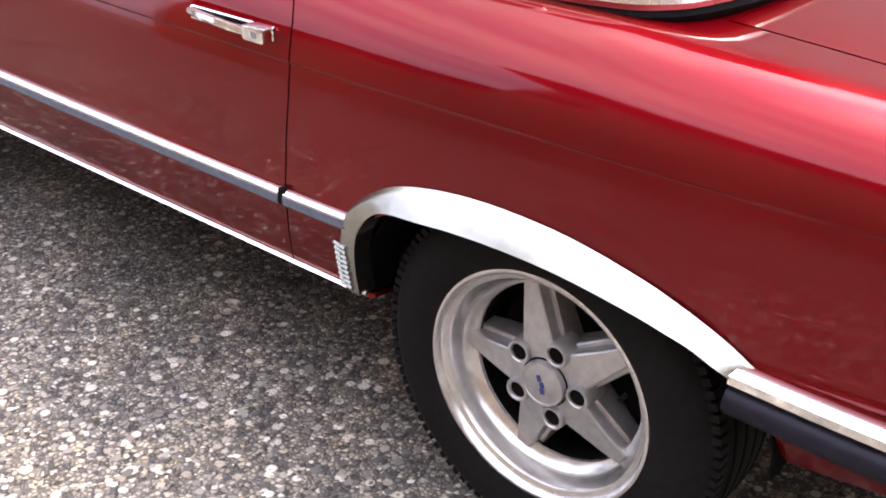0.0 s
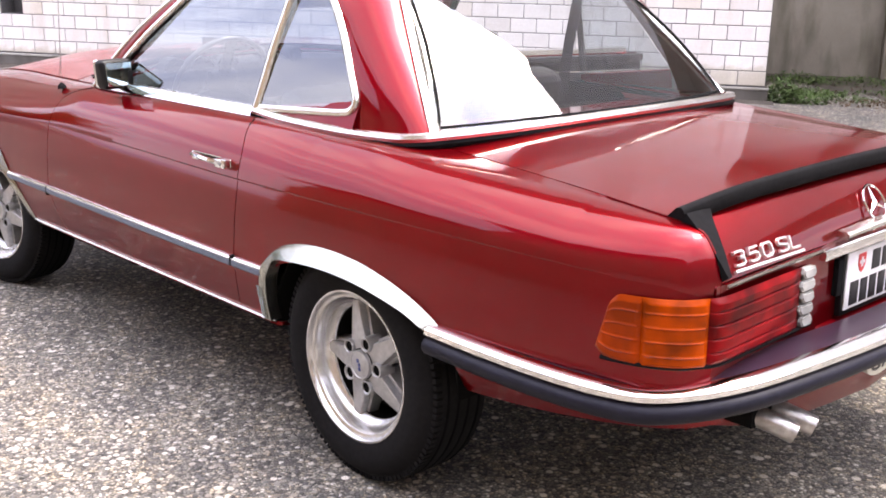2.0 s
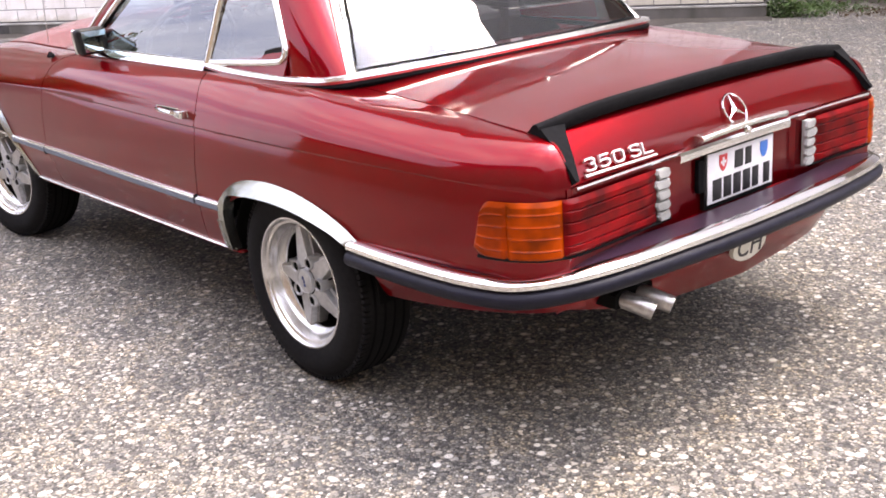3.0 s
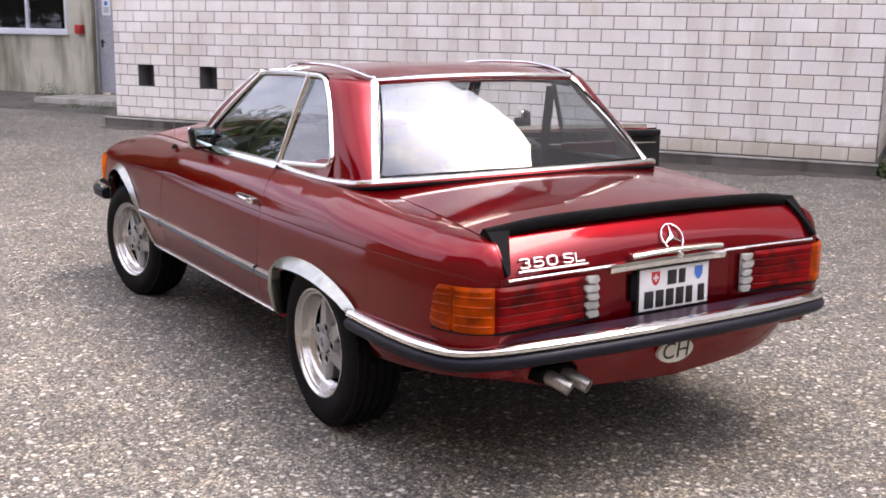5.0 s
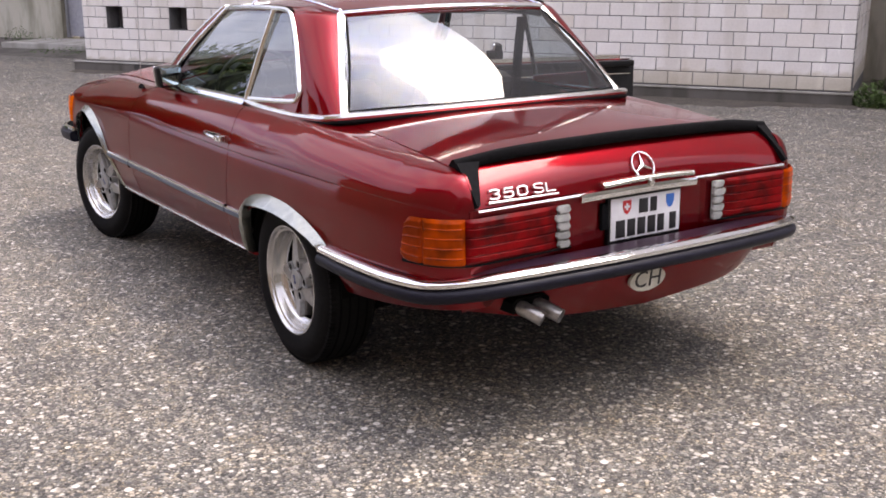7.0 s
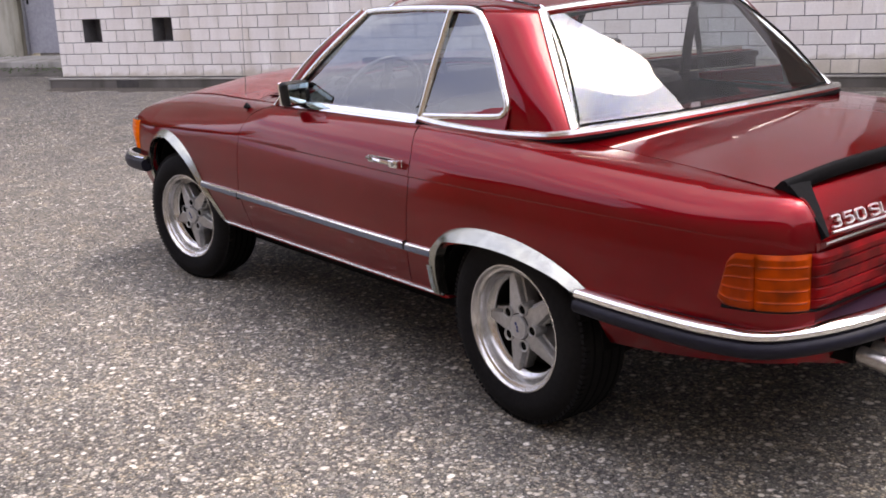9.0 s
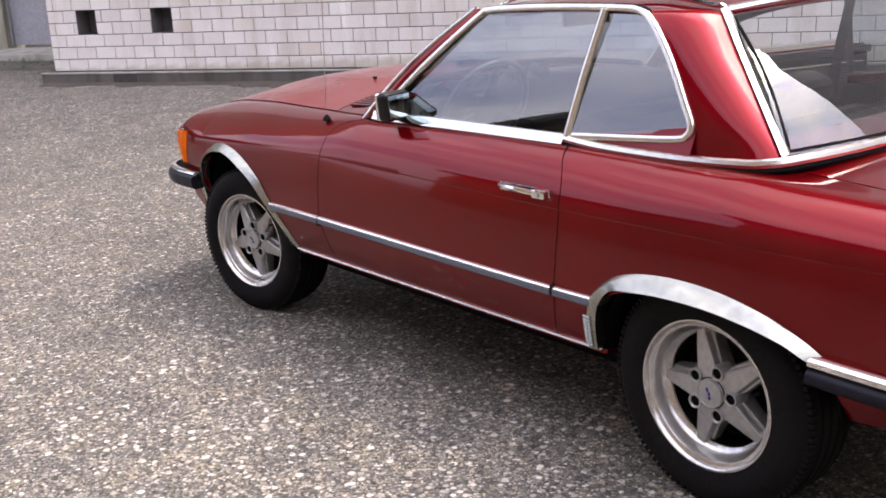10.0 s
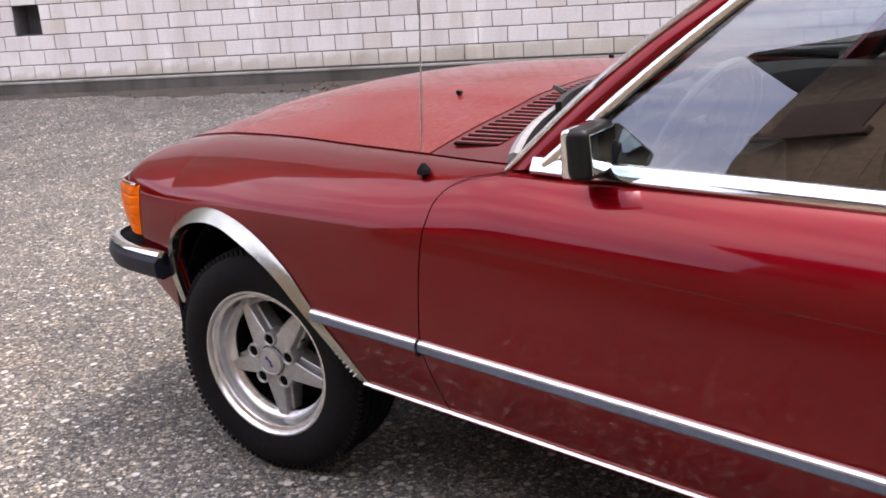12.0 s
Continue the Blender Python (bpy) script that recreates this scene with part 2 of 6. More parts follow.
def glass(name, tint, gloss=0.08, rough=0.0):
    """A thin pane: clear with a tint, and mirror gloss that grows towards a glancing view."""
    m = bpy.data.materials.new(name)
    m.use_nodes = True
    n, l = m.node_tree.nodes, m.node_tree.links
    n.clear()
    out, mix = n.new("ShaderNodeOutputMaterial"), n.new("ShaderNodeMixShader")
    clear, shine, slant = n.new("ShaderNodeBsdfTransparent"), n.new("ShaderNodeBsdfGlossy"), n.new("ShaderNodeLayerWeight")
    power, grow = n.new("ShaderNodeMath"), n.new("ShaderNodeMath")
    power.operation, grow.operation = "POWER", "MULTIPLY_ADD"
    power.inputs[1].default_value = 5.0
    grow.inputs[1].default_value, grow.inputs[2].default_value = 1 - gloss, gloss
    clear.inputs["Color"].default_value = (*tint, 1)
    shine.inputs["Roughness"].default_value = rough
    slant.inputs["Blend"].default_value = 0.5
    l.new(slant.outputs["Facing"], power.inputs[0])
    l.new(power.outputs[0], grow.inputs[0])
    l.new(grow.outputs[0], mix.inputs["Fac"])
    l.new(clear.outputs["BSDF"], mix.inputs[1])
    l.new(shine.outputs["BSDF"], mix.inputs[2])
    l.new(mix.outputs["Shader"], out.inputs["Surface"])
    return m


GLASS = glass("car_glass", (0.64, 0.71, 0.74), 0.2)
REAR_GLASS = glass("rear_glass", (0.84, 0.88, 0.88), 0.10)
MIRROR = material("mirror_glass", (0.45, 0.58, 0.62), 0.02, 1.0)


def lens(name, base, depth):
    m = material(name, base, 0.3, 0.0, Coat_Weight=0.12, Coat_Roughness=0.05, Specular_IOR_Level=0.05)
    w = texture(m, "ShaderNodeTexNoise", 14.0, Detail=2.0)
    feed(m, "Base Color", ramp(m, w.outputs["Fac"], [(0.35, tuple(c * depth for c in base)), (0.65, base)]))
    fine = texture(m, "ShaderNodeTexNoise", 220.0)
    bump(m, fine.outputs["Fac"], 0.25, 0.001)
    return m


AMBER = lens("amber_lens", (0.44, 0.052, 0.002), 0.36)
SIDE_LENS = lens("dull_amber_lens", (0.33, 0.036, 0.003), 0.6)
SIGNAL = lens("orange_signal_lens", (0.85, 0.16, 0.01), 0.7)
RED_LENS = lens("red_lens", (0.20, 0.002, 0.004), 0.25)
CLEAR_LENS = lens("clear_lens", (0.42, 0.42, 0.41), 0.55)

# ---- mesh helpers ----


def part(name, bm, mat, parent=None, label="", angle=35, thick=0.0):
    """Links a bmesh as one mesh object under a thing or part."""
    bmesh.ops.recalc_face_normals(bm, faces=bm.faces)
    bm.edges.index_update()
    rims = [e.index for e in bm.edges if e.is_boundary] if thick else []
    me = bpy.data.meshes.new(name)
    bm.to_mesh(me)
    bm.free()
    me.materials.append(mat)
    me.polygons.foreach_set("use_smooth", [True] * len(me.polygons))
    me.set_sharp_from_angle(angle=radians(angle))
    for i in rims:
        me.edges[i].use_edge_sharp = True
    ob = new(name, me)
    if parent:
        ob.parent = parent
    if thick:
        s = ob.modifiers.new("thickness", "SOLIDIFY")
        s.thickness, s.offset = thick, -1
    return tagged(ob, label)


def thing(name, label, category, at=(0, 0, 0), **more):
    ob = new(name)
    ob.location = at
    ob.empty_display_size = 0.1
    return tagged(ob, label, category, **more)


def spline(keys):
    """A smooth function of x through the given (x, value) keys."""
    xs, ys = [k[0] for k in keys], [k[1] for k in keys]
    d = [(ys[i + 1] - ys[i]) / (xs[i + 1] - xs[i]) for i in range(len(xs) - 1)]
    m = [d[0]] + [0.0 if d[i] * d[i + 1] <= 0 else 2 * d[i] * d[i + 1] / (d[i] + d[i + 1]) for i in range(len(d) - 1)] + [d[-1]]

    def f(x):
        if x <= xs[0]:
            return ys[0]
        if x >= xs[-1]:
            return ys[-1]
        i = next(j for j in range(len(xs) - 1) if x <= xs[j + 1])
        h = xs[i + 1] - xs[i]
        t = (x - xs[i]) / h
        return ((1 + 2 * t) * ys[i] + t * h * m[i]) * (1 - t) ** 2 + ((3 - 2 * t) * ys[i + 1] - (1 - t) * h * m[i + 1]) * t * t
    return f


def lerp(a, b, t):
    return a + (b - a) * t


def smooth_line(points, n=8, closed=False):
    """A Catmull-Rom line through points."""
    p = [Vector(q) for q in points]
    k = len(p)
    out = []
    for i in range(k if closed else k - 1):
        a, b = (p[i - 1] if i or closed else p[0] * 2 - p[1]), p[i]
        c = p[(i + 1) % k]
        e = p[(i + 2) % k] if closed or i + 2 < k else c * 2 - b
        for j in range(n):
            t = j / n
            out.append(0.5 * (2 * b + (c - a) * t + (2 * a - 5 * b + 4 * c - e) * t * t + (3 * b - a - 3 * c + e) * t ** 3))
    return out if closed else out + [p[-1]]


def grid(f, nu, nv, bm=None):
    """A sheet of nu by nv cells; f(u, v) gives the place for u, v in 0..1."""
    bm = bm or bmesh.new()
    rows = [[bm.verts.new(f(i / nu, j / nv)) for j in range(nv + 1)] for i in range(nu + 1)]
    for i in range(nu):
        for j in range(nv):
            bm.faces.new((rows[i][j], rows[i + 1][j], rows[i + 1][j + 1], rows[i][j + 1]))
    return bm


def sweep(path, profile, up=(0, 0, 1), closed=False, bm=None, caps=True):
    """Draws a closed profile of (side, up) pairs along a path. Side points to the right of the way, seen with up above."""
    bm = bm or bmesh.new()
    path = [Vector(p) for p in path]
    n, rings = len(path), []
    for i, p in enumerate(path):
        a, b = (path[i - 1], path[(i + 1) % n]) if closed else (path[max(i - 1, 0)], path[min(i + 1, n - 1)])
        way = (b - a).normalized()
        ups = up(p) if callable(up) else Vector(up)
        side = way.cross(ups).normalized()
        top = side.cross(way).normalized()
        rings.append([bm.verts.new(p + side * s + top * u) for s, u in profile])
    k = len(profile)
    for i in range(n if closed else n - 1):
        r, q = rings[i], rings[(i + 1) % n]
        for j in range(k):
            bm.faces.new((r[j], q[j], q[(j + 1) % k], r[(j + 1) % k]))
    if caps and not closed:
        bm.faces.new(rings[0][::-1])
        bm.faces.new(rings[-1])
    return bm


def circle(r, n=8, rs=None):
    return [(r * math.cos(2 * math.pi * i / n), (rs or r) * math.sin(2 * math.pi * i / n)) for i in range(n)]


def lathe(profile, n=48, bm=None):
    """Turns (radius, y) pairs about the y axis."""
    bm = bm or bmesh.new()
    rings = []
    for r, y in profile:
        rings.append([bm.verts.new((r * math.cos(2 * math.pi * i / n), y, r * math.sin(2 * math.pi * i / n))) for i in range(n)])
    for a, b in zip(rings, rings[1:]):
        for i in range(n):
            bm.faces.new((a[i], a[(i + 1) % n], b[(i + 1) % n], b[i]))
    return bm


def block(x0, x1, y0, y1, z0, z1, edge=0.0, bm=None, seg=2):
    """A box with rounded edges."""
    own = bmesh.new()
    bmesh.ops.create_cube(own, size=1, matrix=Matrix.Translation(((x0 + x1) / 2, (y0 + y1) / 2, (z0 + z1) / 2)) @ Matrix.Diagonal((x1 - x0, y1 - y0, z1 - z0, 1)))
    if edge:
        bmesh.ops.bevel(own, geom=own.edges[:], offset=edge, segments=seg, affect="EDGES", profile=0.6)
    return joined(bm, own) if bm else own


def joined(bm, own):
    me = bpy.data.meshes.new("temporary")
    own.to_mesh(me)
    own.free()
    bm.from_mesh(me)
    bpy.data.meshes.remove(me)
    return bm


def prism(outline, axis, a, b, edge=0.0, bm=None):
    """A flat outline of 2D points pushed out from a to b along an axis (0, 1 or 2)."""
    def at(p, d):
        q = list(p)
        q.insert(axis, d)
        return q
    own = bmesh.new()
    lo, hi = [own.verts.new(at(p, a)) for p in outline], [own.verts.new(at(p, b)) for p in outline]
    own.faces.new(lo)
    top = own.faces.new(hi)
    n = len(outline)
    for i in range(n):
        own.faces.new((lo[i], lo[(i + 1) % n], hi[(i + 1) % n], hi[i]))
    if edge:
        bmesh.ops.bevel(own, geom=list(top.edges), offset=edge, segments=2, affect="EDGES")
    return joined(bm, own) if bm else own


def moved(bm, m):
    bm.transform(m)
    return bm


def lettering(name, text, size, depth, mat, parent, m, label="", spread=1.0, shear=0.0):
    """Raised letters in the built-in font."""
    cu = bpy.data.curves.new("letters", "FONT")
    cu.body, cu.size, cu.extrude, cu.align_x, cu.align_y = text, size, depth, "CENTER", "CENTER"
    cu.space_character, cu.shear, cu.resolution_u = spread, shear, 3
    tmp = new("letters", cu)
    me = bpy.data.meshes.new_from_object(tmp.evaluated_get(bpy.context.evaluated_depsgraph_get()))
    bpy.data.objects.remove(tmp)
    bpy.data.curves.remove(cu)
    me.transform(m)
    me.materials.clear()
    me.materials.append(mat)
    ob = new(name, me)
    ob.parent = parent
    return tagged(ob, label)

# ---- the yard ----
ASPHALT = material("worn_aggregate_asphalt", (0.2, 0.19, 0.18), 0.85)
stones = texture(ASPHALT, "ShaderNodeTexVoronoi", 92.0)
stones_edge = texture(ASPHALT, "ShaderNodeTexVoronoi", 92.0)
stones_edge.feature = "DISTANCE_TO_EDGE"
sep = ASPHALT.node_tree.nodes.new("ShaderNodeSeparateColor")
ASPHALT.node_tree.links.new(stones.outputs["Color"], sep.inputs["Color"])
GRIT = [(0.0, (0.050, 0.050, 0.050)), (0.28, (0.135, 0.130, 0.121)), (0.52, (0.23, 0.216, 0.192)), (0.74, (0.345, 0.324, 0.285)), (0.87, (0.42, 0.36, 0.27)), (0.975, (0.64, 0.615, 0.57))]
stone_tone = ramp(ASPHALT, sep.outputs["Red"], GRIT)
joint = ramp(ASPHALT, stones_edge.outputs["Distance"], [(0.05, (0.2, 0.19, 0.18)), (0.27, (1, 1, 1))])
broad = texture(ASPHALT, "ShaderNodeTexNoise", 0.45, Detail=7.0, Roughness=0.62)
stain = ramp(ASPHALT, broad.outputs["Fac"], [(0.34, (0.58, 0.57, 0.56)), (0.47, (0.84, 0.82, 0.80)), (0.62, (1.0, 0.98, 0.95))])
# larger pebbles scattered among the fine grit
big = texture(ASPHALT, "ShaderNodeTexVoronoi", 36.0)
big_sep = ASPHALT.node_tree.nodes.new("ShaderNodeSeparateColor")
ASPHALT.node_tree.links.new(big.outputs["Color"], big_sep.inputs["Color"])
big_tone = ramp(ASPHALT, big_sep.outputs["Green"], [(0.0, (0.07, 0.066, 0.062)), (0.3, (0.19, 0.17, 0.15)), (0.6, (0.36, 0.32, 0.27)), (0.85, (0.56, 0.52, 0.46)), (1.0, (0.72, 0.69, 0.64))])
big_mask = mixed(ASPHALT, "MULTIPLY", 1.0, ramp(ASPHALT, big.outputs["Distance"], [(0.30, (1, 1, 1)), (0.40, (0, 0, 0))]), ramp(ASPHALT, big_sep.outputs["Red"], [(0.50, (0, 0, 0)), (0.54, (1, 1, 1))]))
grit = mixed(ASPHALT, "MIX", big_mask, mixed(ASPHALT, "MULTIPLY", 0.85, stone_tone, joint), big_tone)
# single pale and dark stones, and mottled patches of browner and greyer grit
lone = texture(ASPHALT, "ShaderNodeTexVoronoi", 17.0)
lone_sep = ASPHALT.node_tree.nodes.new("ShaderNodeSeparateColor")
ASPHALT.node_tree.links.new(lone.outputs["Color"], lone_sep.inputs["Color"])
lone_mask = mixed(ASPHALT, "MULTIPLY", 1.0, ramp(ASPHALT, lone.outputs["Distance"], [(0.17, (1, 1, 1)), (0.25, (0, 0, 0))]), ramp(ASPHALT, lone_sep.outputs["Red"], [(0.35, (0, 0, 0)), (0.4, (1, 1, 1))]))
grit = mixed(ASPHALT, "MIX", lone_mask, grit, ramp(ASPHALT, lone_sep.outputs["Green"], [(0.0, (0.05, 0.047, 0.045)), (0.3, (0.10, 0.092, 0.085)), (0.42, (0.52, 0.48, 0.42)), (1.0, (0.80, 0.77, 0.72))]))
mottle = texture(ASPHALT, "ShaderNodeTexNoise", 5.0, Detail=5.0, Roughness=0.7)
grit = mixed(ASPHALT, "MULTIPLY", 1.0, grit, ramp(ASPHALT, mottle.outputs["Fac"], [(0.36, (0.74, 0.75, 0.77)), (0.5, (1, 1, 1)), (0.64, (1.18, 1.12, 1.02))]))
feed(ASPHALT, "Base Color", mixed(ASPHALT, "MULTIPLY", 1.0, grit, stain))
feed(ASPHALT, "Roughness", ramp(ASPHALT, sep.outputs["Green"], [(0.0, (0.5,) * 3), (1.0, (0.9,) * 3)]))
bump(ASPHALT, stones_edge.outputs["Distance"], 0.9, 0.006)

PEBBLE = material("embedded_pebbles", (0.3, 0.28, 0.26), 0.7)
geo = PEBBLE.node_tree.nodes.new("ShaderNodeNewGeometry")
pebble_tone = ramp(PEBBLE, geo.outputs["Random Per Island"], GRIT)
grain = texture(PEBBLE, "ShaderNodeTexNoise", 300.0, Detail=3.0)
feed(PEBBLE, "Base Color", mixed(PEBBLE, "MULTIPLY", 0.5, pebble_tone, ramp(PEBBLE, grain.outputs["Fac"], [(0.3, (0.5,) * 3), (0.7, (1, 1, 1))])))

BLOCK = material("lilac_grey_block", (0.56, 0.53, 0.53), 0.85)
info = BLOCK.node_tree.nodes.new("ShaderNodeObjectInfo")
geo2 = BLOCK.node_tree.nodes.new("ShaderNodeNewGeometry")
pick = BLOCK.node_tree.nodes.new("ShaderNodeMath")
pick.operation = "ADD"
BLOCK.node_tree.links.new(info.outputs["Random"], pick.inputs[0])
BLOCK.node_tree.links.new(geo2.outputs["Random Per Island"], pick.inputs[1])
wrap = BLOCK.node_tree.nodes.new("ShaderNodeMath")
wrap.operation = "FRACT"
BLOCK.node_tree.links.new(pick.outputs[0], wrap.inputs[0])
tone = ramp(BLOCK, wrap.outputs[0], [(0.0, (0.755, 0.705, 0.665)), (0.2, (0.815, 0.775, 0.74)), (0.55, (0.855, 0.815, 0.78)), (0.88, (0.895, 0.855, 0.82)), (0.965, (0.785, 0.72, 0.65))])
fine = texture(BLOCK, "ShaderNodeTexNoise", 55.0, Detail=5.0)
flow = texture(BLOCK, "ShaderNodeTexNoise", 1.3, Detail=5.0)
weather = mixed(BLOCK, "MULTIPLY", 1.0, ramp(BLOCK, fine.outputs["Fac"], [(0.3, (0.86,) * 3), (0.7, (1, 1, 1))]), ramp(BLOCK, flow.outputs["Fac"], [(0.32, (0.84, 0.83, 0.82)), (0.6, (1, 1, 1))]))
b_map, b_run = BLOCK.node_tree.nodes.new("ShaderNodeMapping"), BLOCK.node_tree.nodes.new("ShaderNodeTexNoise")
b_map.inputs["Scale"].default_value = (2.4, 2.4, 0.35)
b_run.inputs["Scale"].default_value, b_run.inputs["Detail"].default_value = 1.6, 6.0
BLOCK.node_tree.links.new(geo2.outputs["Position"], b_map.inputs["Vector"])
BLOCK.node_tree.links.new(b_map.outputs["Vector"], b_run.inputs["Vector"])
weather = mixed(BLOCK, "MULTIPLY", 1.0, weather, ramp(BLOCK, b_run.outputs["Fac"], [(0.36, (0.90, 0.88, 0.85)), (0.47, (1.0, 0.99, 0.98)), (0.64, (1.02, 1.02, 1.02)), (0.70, (1.14, 1.15, 1.14))]))
# splashed grime on the lowest course
b_xyz, b_lift = BLOCK.node_tree.nodes.new("ShaderNodeSeparateXYZ"), BLOCK.node_tree.nodes.new("ShaderNodeMath")
b_lift.operation = "MULTIPLY_ADD"
b_lift.inputs[1].default_value = 0.16
splash = texture(BLOCK, "ShaderNodeTexNoise", 7.0, Detail=6.0)
BLOCK.node_tree.links.new(geo2.outputs["Position"], b_xyz.inputs[0])
BLOCK.node_tree.links.new(splash.outputs["Fac"], b_lift.inputs[0])
BLOCK.node_tree.links.new(b_xyz.outputs["Z"], b_lift.inputs[2])
grime = ramp(BLOCK, b_lift.outputs[0], [(0.26, (0.68, 0.65, 0.57)), (0.38, (0.78, 0.755, 0.69)), (0.43, (1, 1, 1))])
feed(BLOCK, "Base Color", mixed(BLOCK, "MULTIPLY", 1.0, mixed(BLOCK, "MULTIPLY", 1.0, tone, weather), grime))
bump(BLOCK, fine.outputs["Fac"], 0.4, 0.002)
MORTAR = speckled("dark_mortar", (0.15, 0.145, 0.145), 0.95, 0.0, 0.25, 60.0, 0.002)
CONCRETE = stained("stained_concrete", (0.42, 0.40, 0.37), 0.9, 0.35, 0.002)
BASE_CONCRETE = stained("weathered_base_concrete", (0.33, 0.295, 0.245), 0.92, 0.45, 0.002)
# much darker than CONCRETE, for the plinth and the apron
CONCRETE_DARK = stained("dark_stained_concrete", (0.125, 0.112, 0.10), 0.92, 0.4, 0.002)
RENDER = stained("stained_render", (0.50, 0.47, 0.39), 0.9, 0.45, 0.001)
SOIL = speckled("damp_soil", (0.085, 0.07, 0.055), 0.95, 0.0, 0.4, 40.0, 0.004)
GREY_PAINT = speckled("grey_door_paint", (0.34, 0.34, 0.37), 0.5, 0.0, 0.12, 20.0)
FRAME_PAINT = speckled("white_grey_frame_paint", (0.55, 0.56, 0.6), 0.5, 0.0, 0.1, 25.0)
RED_BOX = speckled("red_box_paint", (0.45, 0.012, 0.014), 0.4, 0.0, 0.15, 30.0)
PAPER = speckled("paper_sign", (0.72, 0.74, 0.76), 0.6, 0.0, 0.05, 30.0)
WOOD = speckled("brown_stained_boards", (0.27, 0.20, 0.145), 0.8, 0.0, 0.3, 18.0, 0.002)
ROOF = speckled("dark_roof", (0.035, 0.033, 0.034), 0.8, 0.0, 0.3, 12.0)
DARK_ROOM = speckled("dark_room", (0.03, 0.03, 0.034), 0.9, 0.0, 0.3, 5.0)
PANE = glass("window_pane", (0.55, 0.58, 0.6), 0.06)
LEAF = speckled("weed_leaf", (0.075, 0.13, 0.03), 0.6, 0.0, 0.4, 30.0)
LEAF_DRY = speckled("dry_leaf_litter", (0.10, 0.06, 0.03), 0.85, 0.0, 0.4, 30.0)
TREE_LEAF = speckled("tree_leaf", (0.08, 0.13, 0.035), 0.6, 0.0, 0.4, 3.0)
BARK = speckled("tree_bark", (0.09, 0.07, 0.055), 0.9, 0.0, 0.35, 12.0, 0.01)


# wall frame: x along the wall, y into the building
WALL_AT, WALL_TURN, WALL_LONG, WALL_LEAN, WALL_SIZE = (-12.36, 1.685, 0.14), 33.7, 11.405, 0.94, 0.905
WALL_M = pose(*WALL_AT, 0, WALL_LEAN, WALL_TURN) @ Matrix.Scale(WALL_SIZE, 4)


def ground_z(x, y):
    """The yard is level round the car and falls away gently along the foot of the wall."""
    a, dx, dy = radians(WALL_TURN), x - WALL_AT[0], y - WALL_AT[1]
    lx, ly = dx * math.cos(a) + dy * math.sin(a), dy * math.cos(a) - dx * math.sin(a)
    w = min(1, max(0, (ly + 5.0) / 4.5))
    return (WALL_AT[2] - math.tan(radians(WALL_LEAN)) * min(14, max(-14, lx))) * w * w * (3 - 2 * w)


def yard_pt(u, v):
    s, t = 2 * u - 1, 2 * v - 1
    x, y = 24 * s + 176 * s ** 7 - 4, 24 * t + 176 * t ** 7
    return (x, y, ground_z(x, y))


ground = part("ground", grid(yard_pt, 120, 120), ASPHALT)
tagged(ground, "grey worn asphalt yard with exposed pebble aggregate", "ground", kind="structure")
ROW, STEP, FOOT, HIGH = 0.166, 0.3096, 0.168, 16.0
HOLES = [(0.47, 0.78), (1.66, 1.98)]
HZ0, HZ1 = FOOT + 3 * ROW, FOOT + 5 * ROW


def wall_core():
    bm = block(0, WALL_LONG, 0.012, 0.36, 0, HZ0)
    block(0, WALL_LONG, 0.012, 0.36, HZ1, HIGH, bm=bm)
    xs = [0] + [x for h in HOLES for x in h] + [WALL_LONG]
    for a, b in zip(xs[::2], xs[1::2]):
        block(a, b, 0.012, 0.36, HZ0, HZ1, bm=bm)
    for a, b in HOLES:
        block(a - 0.05, b + 0.05, 0.30, 0.36, HZ0 - 0.05, HZ1 + 0.05, bm=bm)
    return bm


wall_main = part("wall_north", wall_core(), MORTAR)
tagged(wall_main, "wall of pale lilac-grey blocks with dark joints", "wall", kind="structure")
wall_main.matrix_world = WALL_M

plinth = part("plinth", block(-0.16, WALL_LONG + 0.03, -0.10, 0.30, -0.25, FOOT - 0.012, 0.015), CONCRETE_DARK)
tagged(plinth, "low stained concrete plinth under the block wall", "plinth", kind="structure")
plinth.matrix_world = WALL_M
part("plinth_lip", block(-0.17, WALL_LONG + 0.04, -0.112, -0.06, FOOT - 0.030, FOOT - 0.006, 0.006), CONCRETE, plinth)
WET = speckled("wet_dark_concrete", (0.035, 0.03, 0.026), 0.6, 0.0, 0.3, 14.0, 0.002)
part("dark_patch", block(1.02, 1.40, -0.1035, -0.09, -0.1, FOOT - 0.032, 0.002), WET, plinth, "dark damp patch in the plinth")

wall_return = part("wall_east_return", block(WALL_LONG - 0.35, WALL_LONG - 0.012, 0.37, 3.2, 0, HIGH), MORTAR)
tagged(wall_return, "side return of the pale block wall", "wall", kind="structure")
wall_return.matrix_world = WALL_M
wall_back = part("wall_east_back", block(WALL_LONG - 0.3, 24, 3.214, 3.55, 1.11, HIGH), MORTAR)
tagged(wall_back, "set-back block wall above a concrete base", "wall", kind="structure")
wall_back.matrix_world = WALL_M


def back_base():
    bm = block(WALL_LONG - 0.3, 24, 3.14, 3.55, -0.3, 1.20, 0.01)
    block(WALL_LONG - 0.3, 24, 3.06, 3.55, 1.20, 1.25, 0.012, bm=bm)
    block(13.05, 13.37, 2.95, 3.3, 0, HIGH, 0.015, bm=bm)
    return bm


